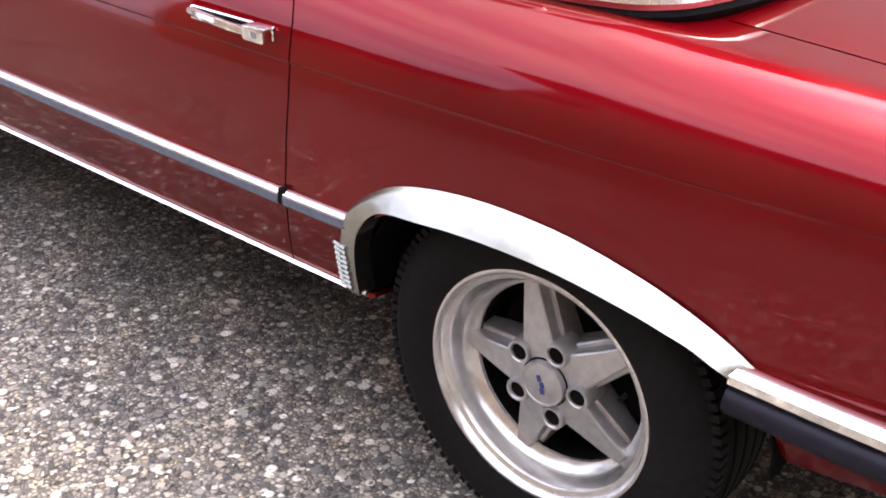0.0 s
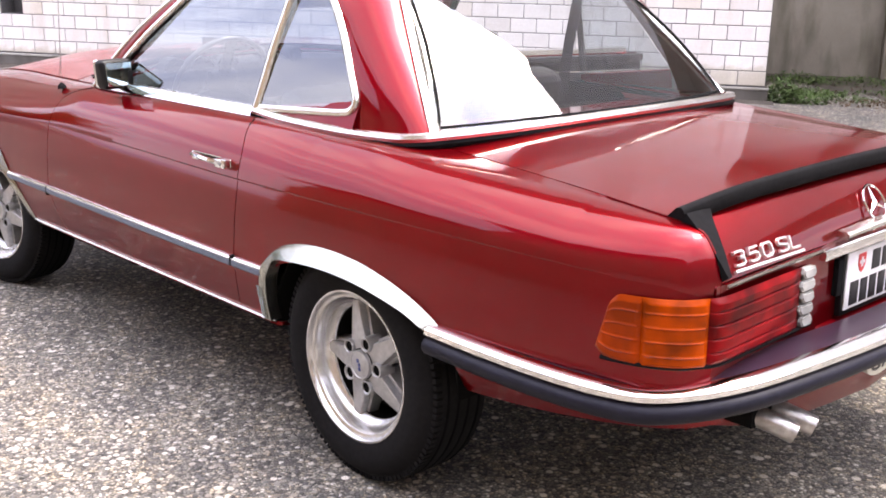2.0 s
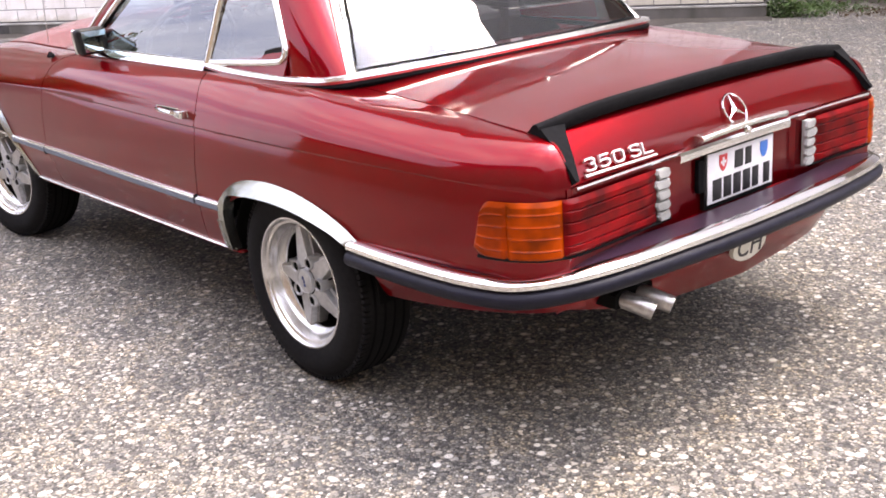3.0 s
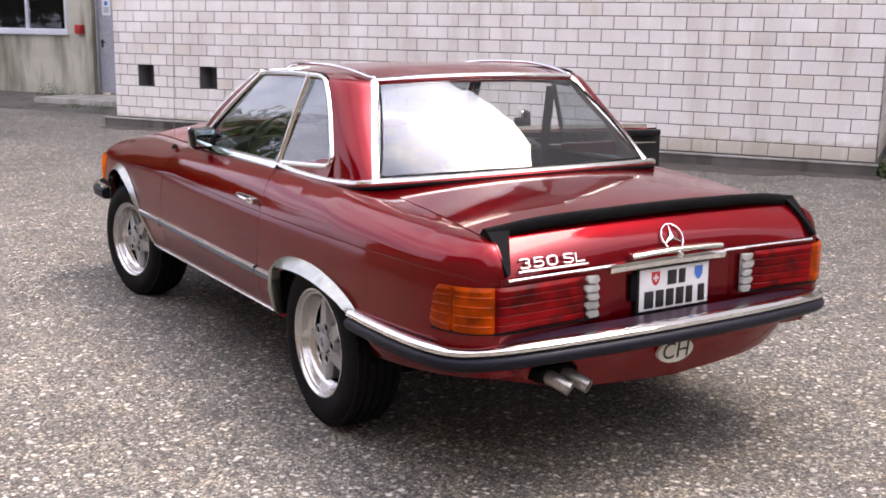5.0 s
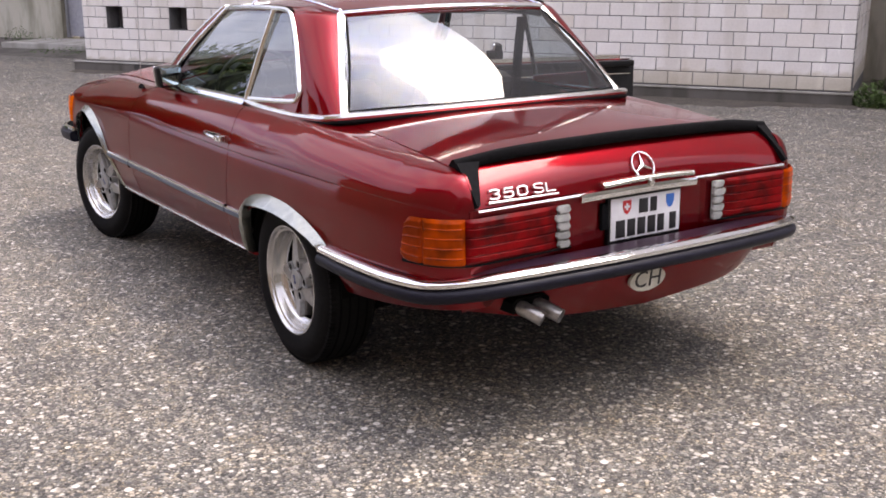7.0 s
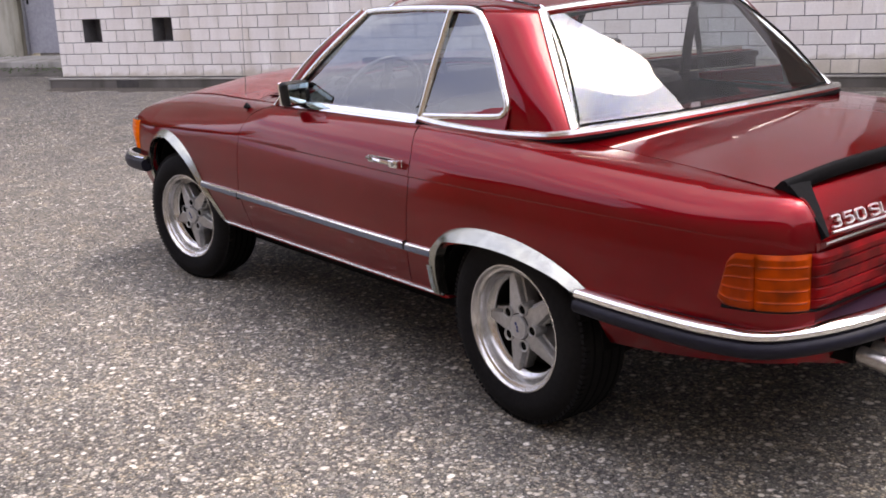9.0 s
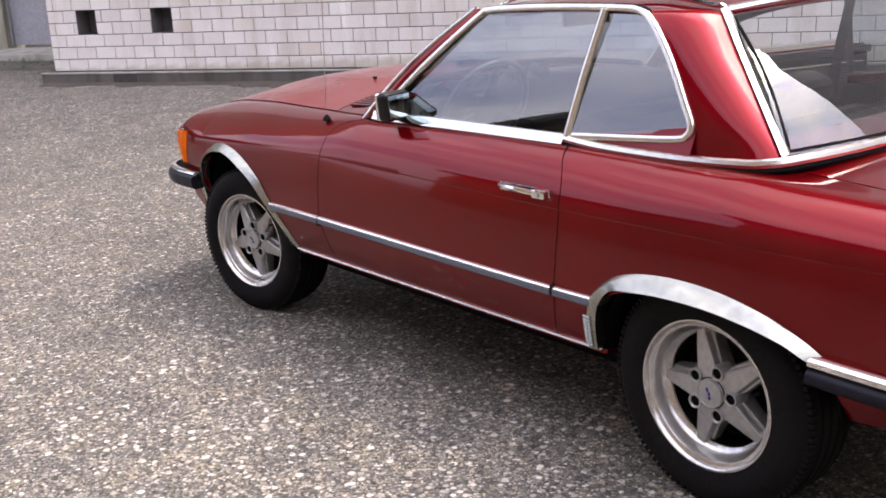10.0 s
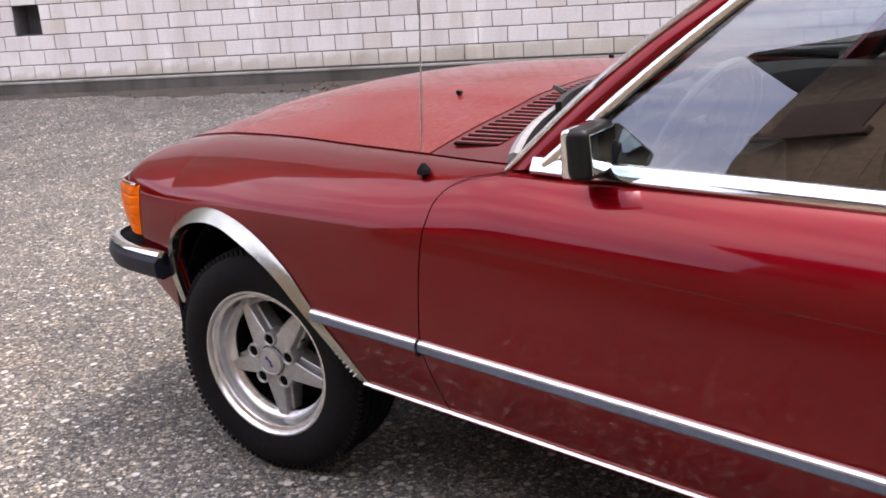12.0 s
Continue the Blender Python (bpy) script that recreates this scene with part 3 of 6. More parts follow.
base = part("wall_east_base", back_base(), BASE_CONCRETE)
tagged(base, "streaked concrete wall base with a thin ledge", "wall", kind="structure")
base.matrix_world = WALL_M
# out of view; its outline sets where the sky ends in the rear glass
upper = part("wall_upper_storey", prism([(-4.55, 8.52), (2.8, 11.0), (4.4, 10.7), (6.0, 11.2), (9.0, 12.9), (12.0, 15.2), (18.0, 24.0), (-8.0, 14.0)], 2, 5.2, 15.6), BLOCK)
tagged(upper, "unseen pale upper storey added to shape the rear window's reflection", "wall", kind="structure")
wall_side = part("wall_west_return", block(0.0, 0.3, 0.37, 4.0, 0, HIGH), RENDER)
tagged(wall_side, "side wall beside the recessed grey door", "wall", kind="structure")
wall_side.matrix_world = WALL_M


def west_wall():
    y0, y1 = 4.0, 4.3
    bm = block(-24, -3.95, y0, y1, -0.05, 1.40)
    block(-24, -12.0, y0, y1, 1.40, HIGH, bm=bm)
    block(-4.77, -3.95, y0, y1, 1.40, HIGH, bm=bm)
    block(-12.0, -4.77, y0, y1, 2.75, HIGH, bm=bm)
    block(-3.95, 0.3, y0, y1, 2.5, HIGH, bm=bm)
    block(-2.95, 0.3, y0, y1, -0.05, 2.5, bm=bm)
    block(-4.15, -3.97, 3.86, 4.0, -0.02, HIGH, 0.01, bm=bm)
    return bm


west = part("wall_west", west_wall(), RENDER)
tagged(west, "stained beige rendered wall of the recess", "wall", kind="structure")
west.matrix_world = WALL_M
room = part("wall_west_inside", block(-12.2, -3.9, 6.5, 6.6, 0, 3.2), DARK_ROOM)
tagged(room, "dark room wall behind the long window", "wall", kind="structure")
room.matrix_world = WALL_M

win = thing("window_1", "long steel window with grey-white frame and dark panes", "window", kind="structure")
win.matrix_world = WALL_M
part("window_sill", block(-12.05, -4.73, 3.93, 4.1, 1.36, 1.405, 0.008), FRAME_PAINT, win)
part("window_frame", block(-12.0, -4.77, 4.02, 4.08, 1.405, 1.49, 0.006), FRAME_PAINT, win)
part("window_frame", block(-12.0, -4.77, 4.02, 4.08, 2.68, 2.75, 0.006), FRAME_PAINT, win)
for wx in (-12.0, -11.0, -10.0, -8.8, -7.84, -6.94, -5.94, -4.85):
    part("mullion", block(wx, wx + 0.075, 4.015, 4.085, 1.49, 2.68, 0.005), FRAME_PAINT, win)
for wx in (-11.92, -10.92, -9.82, -8.72, -7.76, -6.86, -5.86):
    part("pane", block(wx, wx + 1.02, 4.047, 4.053, 1.48, 2.69), PANE, win)
BLIND = speckled("pale_blue_blind", (0.42, 0.50, 0.60), 0.7, 0.0, 0.1, 12.0)
for k in range(8):
    part("blind_slat", block(-8.70 + 0.105 * k, -8.605 + 0.105 * k, 4.060, 4.066, 1.49, 2.68), BLIND, win)
win.matrix_world = WALL_M

door_w = thing("door_1", "grey painted metal door with a paper sign", "door", kind="structure")
part("door_leaf", block(-3.950, -2.950, 4.03, 4.09, 0.2, 2.42, 0.004), GREY_PAINT, door_w)
part("door_frame", block(-3.990, -3.930, 3.97, 4.1, 0.18, 2.5, 0.006), GREY_PAINT, door_w)
part("door_handle", sweep(smooth_line([(-3.860, 4.03, 1.24), (-3.860, 3.97, 1.24), (-3.730, 3.97, 1.24)], 4), circle(0.011, 6)), PLASTIC, door_w, "black lever handle")
part("lock_plate", block(-3.885, -3.835, 4.022, 4.03, 1.13, 1.29, 0.003), PLASTIC, door_w)
door_w.matrix_world = WALL_M
sign = thing("door_sign", "white paper notice with blue mark on the grey door", "sign")
part("sheet", block(-3.830, -3.610, 4.024, 4.029, 1.78, 2.10), PAPER, sign)
part("mark", block(-3.760, -3.680, 4.019, 4.0235, 1.98, 2.06), PLATE_BLUE, sign)
for k in range(3):
    part("text_bar", block(-3.790, -3.650, 4.019, 4.0235, 1.84 + 0.04 * k, 1.855 + 0.04 * k), INK, sign)
sign.matrix_world = WALL_M
redbox = thing("alarm_box", "small red metal box on the stained wall", "alarm box")
part("case", block(-4.480, -4.300, 3.90, 4.0, 1.40, 1.58, 0.012), RED_BOX, redbox)
part("cover", block(-4.460, -4.320, 3.885, 3.90, 1.42, 1.56, 0.004), RED_BOX, redbox)
redbox.matrix_world = WALL_M


def apron():
    bm = bmesh.new()
    grid(lambda u, v: (lerp(-24, -0.02, u), lerp(1.2, 4.0, v), lerp(-0.03, 0.13, v) + 0.004), 24, 6, bm)
    return bm


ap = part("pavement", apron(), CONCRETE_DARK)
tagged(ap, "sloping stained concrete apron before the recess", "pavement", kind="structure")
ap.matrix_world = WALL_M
step_ob = part("door_step", block(-4.4, -0.02, 2.6, 3.99, -0.1, 0.16, 0.02), CONCRETE)
tagged(step_ob, "low concrete step before the grey door", "step", kind="structure")
step_ob.matrix_world = WALL_M

# ---- the car: x runs from nose (minus) to tail (plus), the rear axle stands at x = 0 ----
car = thing("car", "dark red two-seat classic coupe with hardtop and chrome trim", "car")
Y_MAX = spline([(-3.24, 0.70), (-3.22, 0.744), (-3.19, 0.790), (-3.15, 0.824), (-3.09, 0.846), (-3.02, 0.856), (-2.9, 0.866), (-2.7, 0.876), (-2.4, 0.884), (-1.8, 0.887), (-0.5, 0.888), (0.1, 0.884), (0.35, 0.876), (0.6, 0.862), (0.8, 0.840), (0.88, 0.820), (0.93, 0.795), (0.965, 0.760), (0.985, 0.715)])
Z_CREASE = spline([(-3.24, 0.725), (-2.9, 0.73), (-2.4, 0.75), (-1.8, 0.768), (-1.2, 0.76), (-0.5, 0.75), (0.5, 0.748), (0.9, 0.742), (0.985, 0.715)])
Z_TOP = spline([(-3.24, 0.795), (-3.15, 0.826), (-3.0, 0.850), (-2.84, 0.868), (-2.5, 0.885), (-2.2, 0.890), (-1.9, 0.898), (-1.6, 0.91), (-0.6, 0.912), (0.0, 0.902), (0.15, 0.892), (0.5, 0.873), (0.88, 0.848), (0.93, 0.836), (0.965, 0.795), (0.985, 0.745)])
Y_TOP = spline([(-3.24, 0.53), (-2.8, 0.60), (-2.4, 0.64), (-1.95, 0.69), (-1.6, 0.745), (-0.6, 0.738), (-0.05, 0.70), (0.15, 0.648), (0.5, 0.668), (0.88, 0.70), (0.985, 0.70)])
TUCK = spline([(-3.3, 0.12), (-2.85, 0.05), (-2.0, 0.045), (-0.4, 0.045), (0.3, 0.06), (0.6, 0.08), (1.0, 0.14)])


def fullness(x):
    """The shoulder grows squarer towards the nose."""
    return 1 - 0.4 * min(1, max(0, (-2.85 - x) / 0.25))


def shelf(x, yc, yt, zt):
    """Where the shoulder's roll ends and the flat strip beside the deck begins: half width, height and share of the way."""
    b = min(1, max(0, (x + 0.9) / 0.6))
    b = b * b * (3 - 2 * b)
    return lerp(yt, max(yt, yc - 0.155), b), zt - 0.003 * b, 1 - 0.14 * b


def side(x, v, zl):
    """The body side at x: v from 0 at the lower edge over 0.6 at the crease to 1 at the upper edge."""
    ym, zc, zt, yt = Y_MAX(x), Z_CREASE(x), Z_TOP(x), Y_TOP(x)
    yc = ym - 0.014
    if v <= 0.6:
        z = lerp(zl, zc, v / 0.6)
        y = ym
        if z < 0.53:
            y -= TUCK(x) * ((0.53 - z) / 0.2) ** 1.35
        elif z > 0.6:
            y -= 0.014 * ((z - 0.6) / (zc - 0.6)) ** 2 + 0.0034 * min(1, max(0, (x + 1.95) / 0.7)) * min(1, (zc - z) / 0.0045) * math.exp((z - zc) / 0.022)
        if x < -3.02 and z < 0.71:
            y -= 0.035 * min(1, (-3.02 - x) / 0.12) * ((0.71 - z) / 0.13) ** 1.5
        return y, z
    yt = min(yt, yc)
    ya, za, t0 = shelf(x, yc, yt, zt)
    t = (v - 0.6) / 0.4
    if t > t0:
        return lerp(ya, yt, (t - t0) / (1 - t0)), lerp(za, zt, (t - t0) / (1 - t0))
    a = t / t0 * math.pi / 2
    k = 0.28 - 0.15 * min(1, max(0, (x + 0.5) / 0.6))
    return yc - (yc - ya) * ((1 - k) * (1 - math.cos(a)) + k * math.sin(a)), zc + (za - zc) * math.sin(a) ** fullness(x)


LEVELS = [0.54 * k / 16 for k in range(16)] + [0.54, 0.555, 0.565, 0.573, 0.58, 0.587, 0.593, 0.6] + [0.6 + 0.4 * k / 18 for k in range(1, 19)]


def panel(s, xl, xr, low, nu):
    """A body side panel between two edges xl(z) and xr(z), s = -1 on the car's left, with its lower edge low(x)."""
    def f(u, v):
        x = lerp(xl(0.6), xr(0.6), u)
        for _ in range(3):
            z = side(x, v, low(x))[1]
            x = lerp(xl(z), xr(z), u)
        y, z = side(x, v, low(x))
        return (x, s * y, z)
    return grid(lambda u, v: f(u, LEVELS[int(round(v * (len(LEVELS) - 1)))]), nu, len(LEVELS) - 1)


FRONT_ARCH = [(-2.81, 0.42), (-2.808, 0.55), (-2.797, 0.585), (-2.768, 0.637), (-2.682, 0.685), (-2.567, 0.70), (-2.461, 0.676), (-2.344, 0.620), (-2.241, 0.537), (-2.165, 0.452), (-2.085, 0.352)]
REAR_ARCH = [(-0.392, 0.352), (-0.382, 0.41), (-0.358, 0.475), (-0.335, 0.515), (-0.28, 0.548), (-0.2, 0.565), (-0.08, 0.574), (0.05, 0.572), (0.17, 0.558), (0.26, 0.538), (0.315, 0.515), (0.36, 0.47)]
f_arch, r_arch = spline(FRONT_ARCH), spline(REAR_ARCH + [(0.39, 0.365)])
SILL = 0.352


def low_front(x):
    return lerp(0.30, 0.47, min(1, max(0, (-2.84 - x) / 0.2))) if x < -2.81 else (SILL if x > -2.085 else f_arch(x))


def low_rear(x):
    return SILL if x < -0.392 else (lerp(0.365, 0.43, ((x - 0.39) / 0.6) ** 1.5) if x > 0.39 else r_arch(x))


GAP_F = spline([(0.35, -1.778), (0.41, -1.80), (0.52, -1.82), (0.635, -1.811), (0.75, -1.80), (0.80, -1.793), (0.832, -1.788), (0.86, -1.77), (0.883, -1.718), (0.905, -1.60)])
GAP_R = spline([(0.35, -0.563), (0.40, -0.553), (0.515, -0.528), (0.62, -0.515), (0.70, -0.508), (0.79, -0.515), (0.83, -0.527), (0.895, -0.57), (0.915, -0.585)])
doors = {}
for s in (-1, 1):
    fender = part("front_fender", panel(s, lambda z: -3.24, lambda z: GAP_F(z) - 0.002, low_front, 170), PAINT, car, thick=0.006)
    quarter = part("rear_fender", panel(s, lambda z: GAP_R(z) + 0.002, lambda z: 0.985, low_rear, 170), PAINT, car, thick=0.006)
    doors[s] = part("door", panel(s, lambda z: GAP_F(z) + 0.002, lambda z: GAP_R(z) - 0.002, lambda x: SILL, 90), PAINT, car, thick=0.006)

# front lid, cowl with air slots, rear lid
HOOD_MID = spline([(-3.27, 0.808), (-3.15, 0.862), (-3.0, 0.902), (-2.8, 0.937), (-2.6, 0.961), (-2.35, 0.980), (-2.1, 0.990), (-1.85, 0.992)])


def deck(x, w, mid, edge, ridge=0.0):
    """Height of a lid at x, w from -1 to 1 across it."""
    z = edge + (mid - edge) * (1 - abs(w) ** 2.2)
    return z + ridge * (1 / (1 + math.exp((abs(w) - 0.55) * 40)) - 1)


def hood_pt(u, v):
    w = v * 2 - 1
    xb = lerp(-1.93, -2.12, 0) - 0.06 * abs(w) ** 1.5 + 0.05
    nose = -3.27 + 0.07 * abs(w) ** 2.5
    x = lerp(nose, xb, u)
    return (x, w * (Y_TOP(x) - 0.004), deck(x, w, HOOD_MID(x), Z_TOP(x) + 0.004, 0.007) + 0.007)


hood = part("hood", grid(hood_pt, 90, 60), HOOD_PAINT, car, "dusty red hood with raised centre", thick=0.006)
def hood_z(x, y):
    return deck(x, y / Y_TOP(x), HOOD_MID(x), Z_TOP(x) + 0.004, 0.007) + 0.012


for s in (-1, 1):
    part("washer_nozzle", moved(lathe([(0.0, 0.007), (0.005, 0.006), (0.007, 0.0), (0.007, -0.008)], 10), pose(-2.157, s * 0.344, hood_z(-2.157, 0.344), 0)), PLASTIC, hood)


def cowl_pt(u, v):
    w = v * 2 - 1
    x0, x1 = -1.882 - 0.06 * abs(w) ** 1.5 + 0.008, -1.70 + 0.09 * w * w
    x = lerp(x0, x1, u)
    y = w * min(0.745, Y_TOP(x) - 0.004)
    return (x, y, deck(x, w, 0.992, Z_TOP(x) + 0.004, 0.007) + 0.006)


cowl = part("cowl", grid(cowl_pt, 14, 60), PAINT, car, thick=0.006)
for s in (-1, 1):
    for k in range(22):
        y = 0.648 - 0.0215 * k
        w = y / 0.72
        x0 = -1.885 - 0.06 * abs(w) ** 1.5 + 0.042
        z = deck(x0, w, 0.992, Z_TOP(x0) + 0.005, 0.007) + 0.0035
        z1 = deck(x0 + 0.13, w, 0.992, Z_TOP(x0 + 0.13) + 0.005, 0.007) + 0.0035
        bm = sweep([(x0, s * y, z + 0.002), (x0 + 0.105 + 0.035 * w, s * (y + 0.002), z1 + 0.002)], [(-0.0026, -0.004), (0.0026, -0.004), (0.0026, 0.0015), (-0.0026, 0.0015)])
        # solid near-black bar paints the shade inside the slot
        part("air_slot", bm, UNDER, cowl)
        bm = sweep([(x0 - 0.002, s * (y - 0.009), z + 0.003), (x0 + 0.107 + 0.035 * w, s * (y - 0.007), z1 + 0.003)], [(-0.0065, -0.003), (0.0065, -0.003), (0.005, 0.0025), (-0.005, 0.0035)])
        part("slat", bm, PAINT, cowl)

LID_MID = spline([(0.1, 0.925), (0.4, 0.912), (0.7, 0.893), (0.87, 0.872)])


def lid_pt(u, v):
    w = v * 2 - 1
    if u < 0.8:
        x = lerp(0.145 + 0.10 * (1 - w * w), 0.875, u / 0.8)
        return (x, w * (Y_TOP(x) - 0.003), deck(x, w, LID_MID(x) + 0.003, Z_TOP(x)) + 0.001)
    t = (u - 0.8) / 0.2
    x0, z0 = 0.875, deck(0.875, w, LID_MID(0.875) + 0.003, Z_TOP(0.875)) + 0.001
    x = x0 + 0.105 * t - 0.018 * (1 - w * w) * t + 0.014 * math.sin(math.pi * t)
    return (x, w * 0.696, lerp(z0, 0.737, t) + 0.006 * math.sin(math.pi * t))


lid = part("trunk_lid", grid(lid_pt, 80, 60), PAINT, car, "glossy red trunk lid", thick=0.006)
part("rear_deck", grid(lambda u, v: (lerp(-0.16, 0.142 + 0.10 * (1 - (v * 2 - 1) ** 2), u), (v * 2 - 1) * lerp(0.74, 0.645, u), lerp(0.90, deck(0.15, v * 2 - 1, 0.925, 0.892), u)), 10, 40), PAINT, car, thick=0.006)


def rear_x(y):
    return 0.985 - 0.016 * (1 - (y / 0.72) ** 2)


RECESS = 0.27


def rear_panel_pt(u, v):
    y = lerp(-0.716, 0.716, u)
    z = lerp(0.41, 0.735, v)
    x = rear_x(y) - (0.012 if abs(y) < RECESS and 0.535 < z < 0.72 else 0) - 0.05 * max(0, (0.53 - z) / 0.12) ** 2
    return (x, y, z)


part("rear_panel", grid(rear_panel_pt, 120, 40), PAINT, car, thick=0.005)


SKIRT_X = spline([(0.0, 1.035), (0.3, 1.022), (0.5, 0.998), (0.65, 0.955), (0.75, 0.895), (0.81, 0.80), (0.835, 0.68)])
SKIRT_Z = spline([(0.0, 0.325), (0.4, 0.345), (0.65, 0.388), (0.835, 0.425)])


def skirt_pt(u, v):
    y = lerp(-0.835, 0.835, u)
    return (SKIRT_X(abs(y)) - 0.05 * v ** 2, y * (1 - 0.03 * v), lerp(0.53, SKIRT_Z(abs(y)), v))


part("rear_valance", grid(skirt_pt, 100, 10), PAINT, car, thick=0.005)
part("front_valance", grid(lambda u, v: (-3.15 - 0.10 * (1 - (2 * u - 1) ** 4) + 0.14 * v * (1 - abs(2 * u - 1) ** 8) + 0.27 * abs(2 * u - 1) ** 8, (2 * u - 1) * (0.86 - 0.06 * v), lerp(0.56, 0.28, v)), 50, 10), PAINT, car, thick=0.005)
part("grille", grid(lambda u, v: (-3.22 - 0.04 * (1 - (2 * u - 1) ** 2), (2 * u - 1) * 0.72, lerp(0.56, 0.76, v)), 30, 6), PLASTIC, car, thick=0.01)

# sills with chrome strips
for s in (-1, 1):
    flip = -s
    path = [(x, s * (side(x, 0, SILL)[0] + 0.004), SILL) for x in np.linspace(-2.07, -0.372, 40)]
    part("sill_strip", sweep(path, [(flip * a, c) for a, c in ((-0.006, -0.004), (0.005, -0.004), (0.006, -0.003), (0.000, 0.0015), (-0.006, 0.002))]), BRIGHT, car, "bright chrome sill strip", angle=20)
    part("rocker", grid(lambda u, v: (lerp(-2.06, -0.37, u), s * lerp(0.842, 0.70, v), lerp(SILL - 0.006, 0.318, v)), 30, 5), PAINT, car, thick=0.01)

# wheel arch mouldings, swept along the openings
OUTER_F = [(-2.858, 0.42), (-2.86, 0.54), (-2.85, 0.588), (-2.808, 0.66), (-2.70, 0.718), (-2.585, 0.733), (-2.435, 0.70), (-2.296, 0.626), (-2.2, 0.532), (-2.124, 0.445), (-2.055, 0.352)]
OUTER_R = [(-0.418, 0.350), (-0.414, 0.41), (-0.398, 0.47), (-0.370, 0.53), (-0.295, 0.590), (-0.21, 0.618), (-0.09, 0.631), (0.05, 0.625), (0.17, 0.602), (0.25, 0.576), (0.31, 0.550), (0.352, 0.526)]
INNER_R = [(-0.372, 0.352), (-0.364, 0.41), (-0.348, 0.475), (-0.328, 0.512)] + [(x, z + 0.009) for x, z in REAR_ARCH[4:-2]] + [(0.315, 0.518), (0.34, 0.502)]


def body_y(x, z):
    """Half width of the body side at a place below its crease."""
    zc = Z_CREASE(x)
    if z <= zc:
        return side(x, 0.6 * (z - 0.3) / (zc - 0.3), 0.3)[0]
    ya, za, t0 = shelf(x, Y_MAX(x) - 0.014, Y_TOP(x), Z_TOP(x))
    a = math.asin(min(1, ((z - zc) / (za - zc)) ** (1 / fullness(x))))
    return side(x, 0.6 + 0.4 * t0 * a / (math.pi / 2), 0.3)[0]


def moulding(s, inner, outer, lift, foot=-1.0, end=0.5):
    a = smooth_line([(x, 0, z) for x, z in inner], 8)
    b = smooth_line([(x, 0, z) for x, z in outer], 8)
    n = len(a) - 1

    def f(u, v):
        i = min(int(round(u * n)), n)
        p = a[i].lerp(b[i], v)
        slope = min(1, max(0, (u - foot) / 0.2))
        rise = 0.003 + lift * min(1, 0.6 + v * 4) * lerp(0.32 * min(1, (1 - v) * 5), (1 - v) ** 0.85 * min(1, end + 2.4 * (1 - u)), slope)
        return (p.x, s * (body_y(p.x, p.z) + rise - (0.03 if v == 0 else 0)), p.z)
    return grid(f, n, 10)


for s in (-1, 1):
    m_f = part("arch_moulding", moulding(s, FRONT_ARCH, OUTER_F, 0.032, 0.14, 0.1), STAINLESS, car, "polished wheel arch moulding", angle=60, thick=0.003)
    m_r = part("arch_moulding", moulding(s, INNER_R, OUTER_R, 0.043, 0.27), STAINLESS, car, "polished wheel arch moulding", angle=60, thick=0.003)
    for k in range(9):
        z = 0.362 + 0.0115 * k
        xr_ = -0.408 + 0.012 * k / 9
        part("rib", sweep([(xr_ - 0.013, s * (body_y(xr_, z) + 0.010), z), (xr_ + 0.020, s * (body_y(xr_, z) + 0.0175), z + 0.001)], circle(0.0052, 6)), STAINLESS, m_r)
        t = k / 9
        x, z = lerp(-2.152, -2.078, t), lerp(0.462, 0.362, t)
        part("rib", sweep([(x - 0.012, s * (body_y(x, z) + 0.0065), z - 0.010), (x + 0.006, s * (body_y(x, z) + 0.002), z + 0.005)], circle(0.003, 6)), STAINLESS, m_f)

# rubbing strips: chrome above blue-grey rubber
STRIP_Z = spline([(-2.3, 0.518), (-1.82, 0.516), (-0.5, 0.506), (-0.3, 0.508)])
for s in (-1, 1):
    for x0, x1, host in ((-2.195, -1.825, car), (-1.815, -0.535, doors[s]), (-0.522, -0.372, car)):
        xs = np.linspace(x0, x1, 24)

        def along(dz):
            return [(x, s * (body_y(x, 0.508) + 0.003), STRIP_Z(x) + dz) for x in xs]
        flip = -s
        strip = part("rubbing_strip", sweep(along(0), [(flip * a, c) for a, c in ((-0.005, -0.017), (0.008, -0.016), (0.013, -0.010), (0.013, 0.004), (-0.005, 0.005))]), TRIM_GREY, host, "blue-grey rubber rubbing strip")
        part("chrome_edge", sweep(along(0.008), [(flip * a, c) for a, c in ((-0.005, -0.003), (0.012, -0.003), (0.0115, 0.0), (0.005, 0.005), (-0.005, 0.006))]), CHROME, strip if host is car else host)
    for x in (-1.82, -0.5285):
        part("strip_joint", block(x - 0.006, x + 0.006, min(s * 0.885, s * 0.9), max(s * 0.885, s * 0.9), 0.493, 0.523, 0.002), BLACK, car)

# inner shell behind the gaps, wheel wells, underside
for s in (-1, 1):
    part("inner_shell", grid(lambda u, v: (lerp(-1.98, -0.42, u), s * (side(lerp(-1.98, -0.42, u), v * 0.9, 0.34)[0] - 0.04), side(lerp(-1.98, -0.42, u), v * 0.9, 0.34)[1]), 10, 8), UNDER, car)
    for wx, r0 in ((-2.456, 0.40), (0.0, 0.385)):
        part("wheel_well", grid(lambda u, v: (wx + r0 * math.cos(math.pi * u), s * lerp(0.45, 0.845, v), 0.34 + min(r0, 0.40 if wx < -1 else 0.33) * math.sin(math.pi * u)), 28, 4), UNDER, car, thick=0.004)
for s in (-1, 1):
    part("inner_fender", block(-2.872, -2.858, min(s * 0.40, s * 0.858), max(s * 0.40, s * 0.855), 0.26, 0.69), UNDER, car)
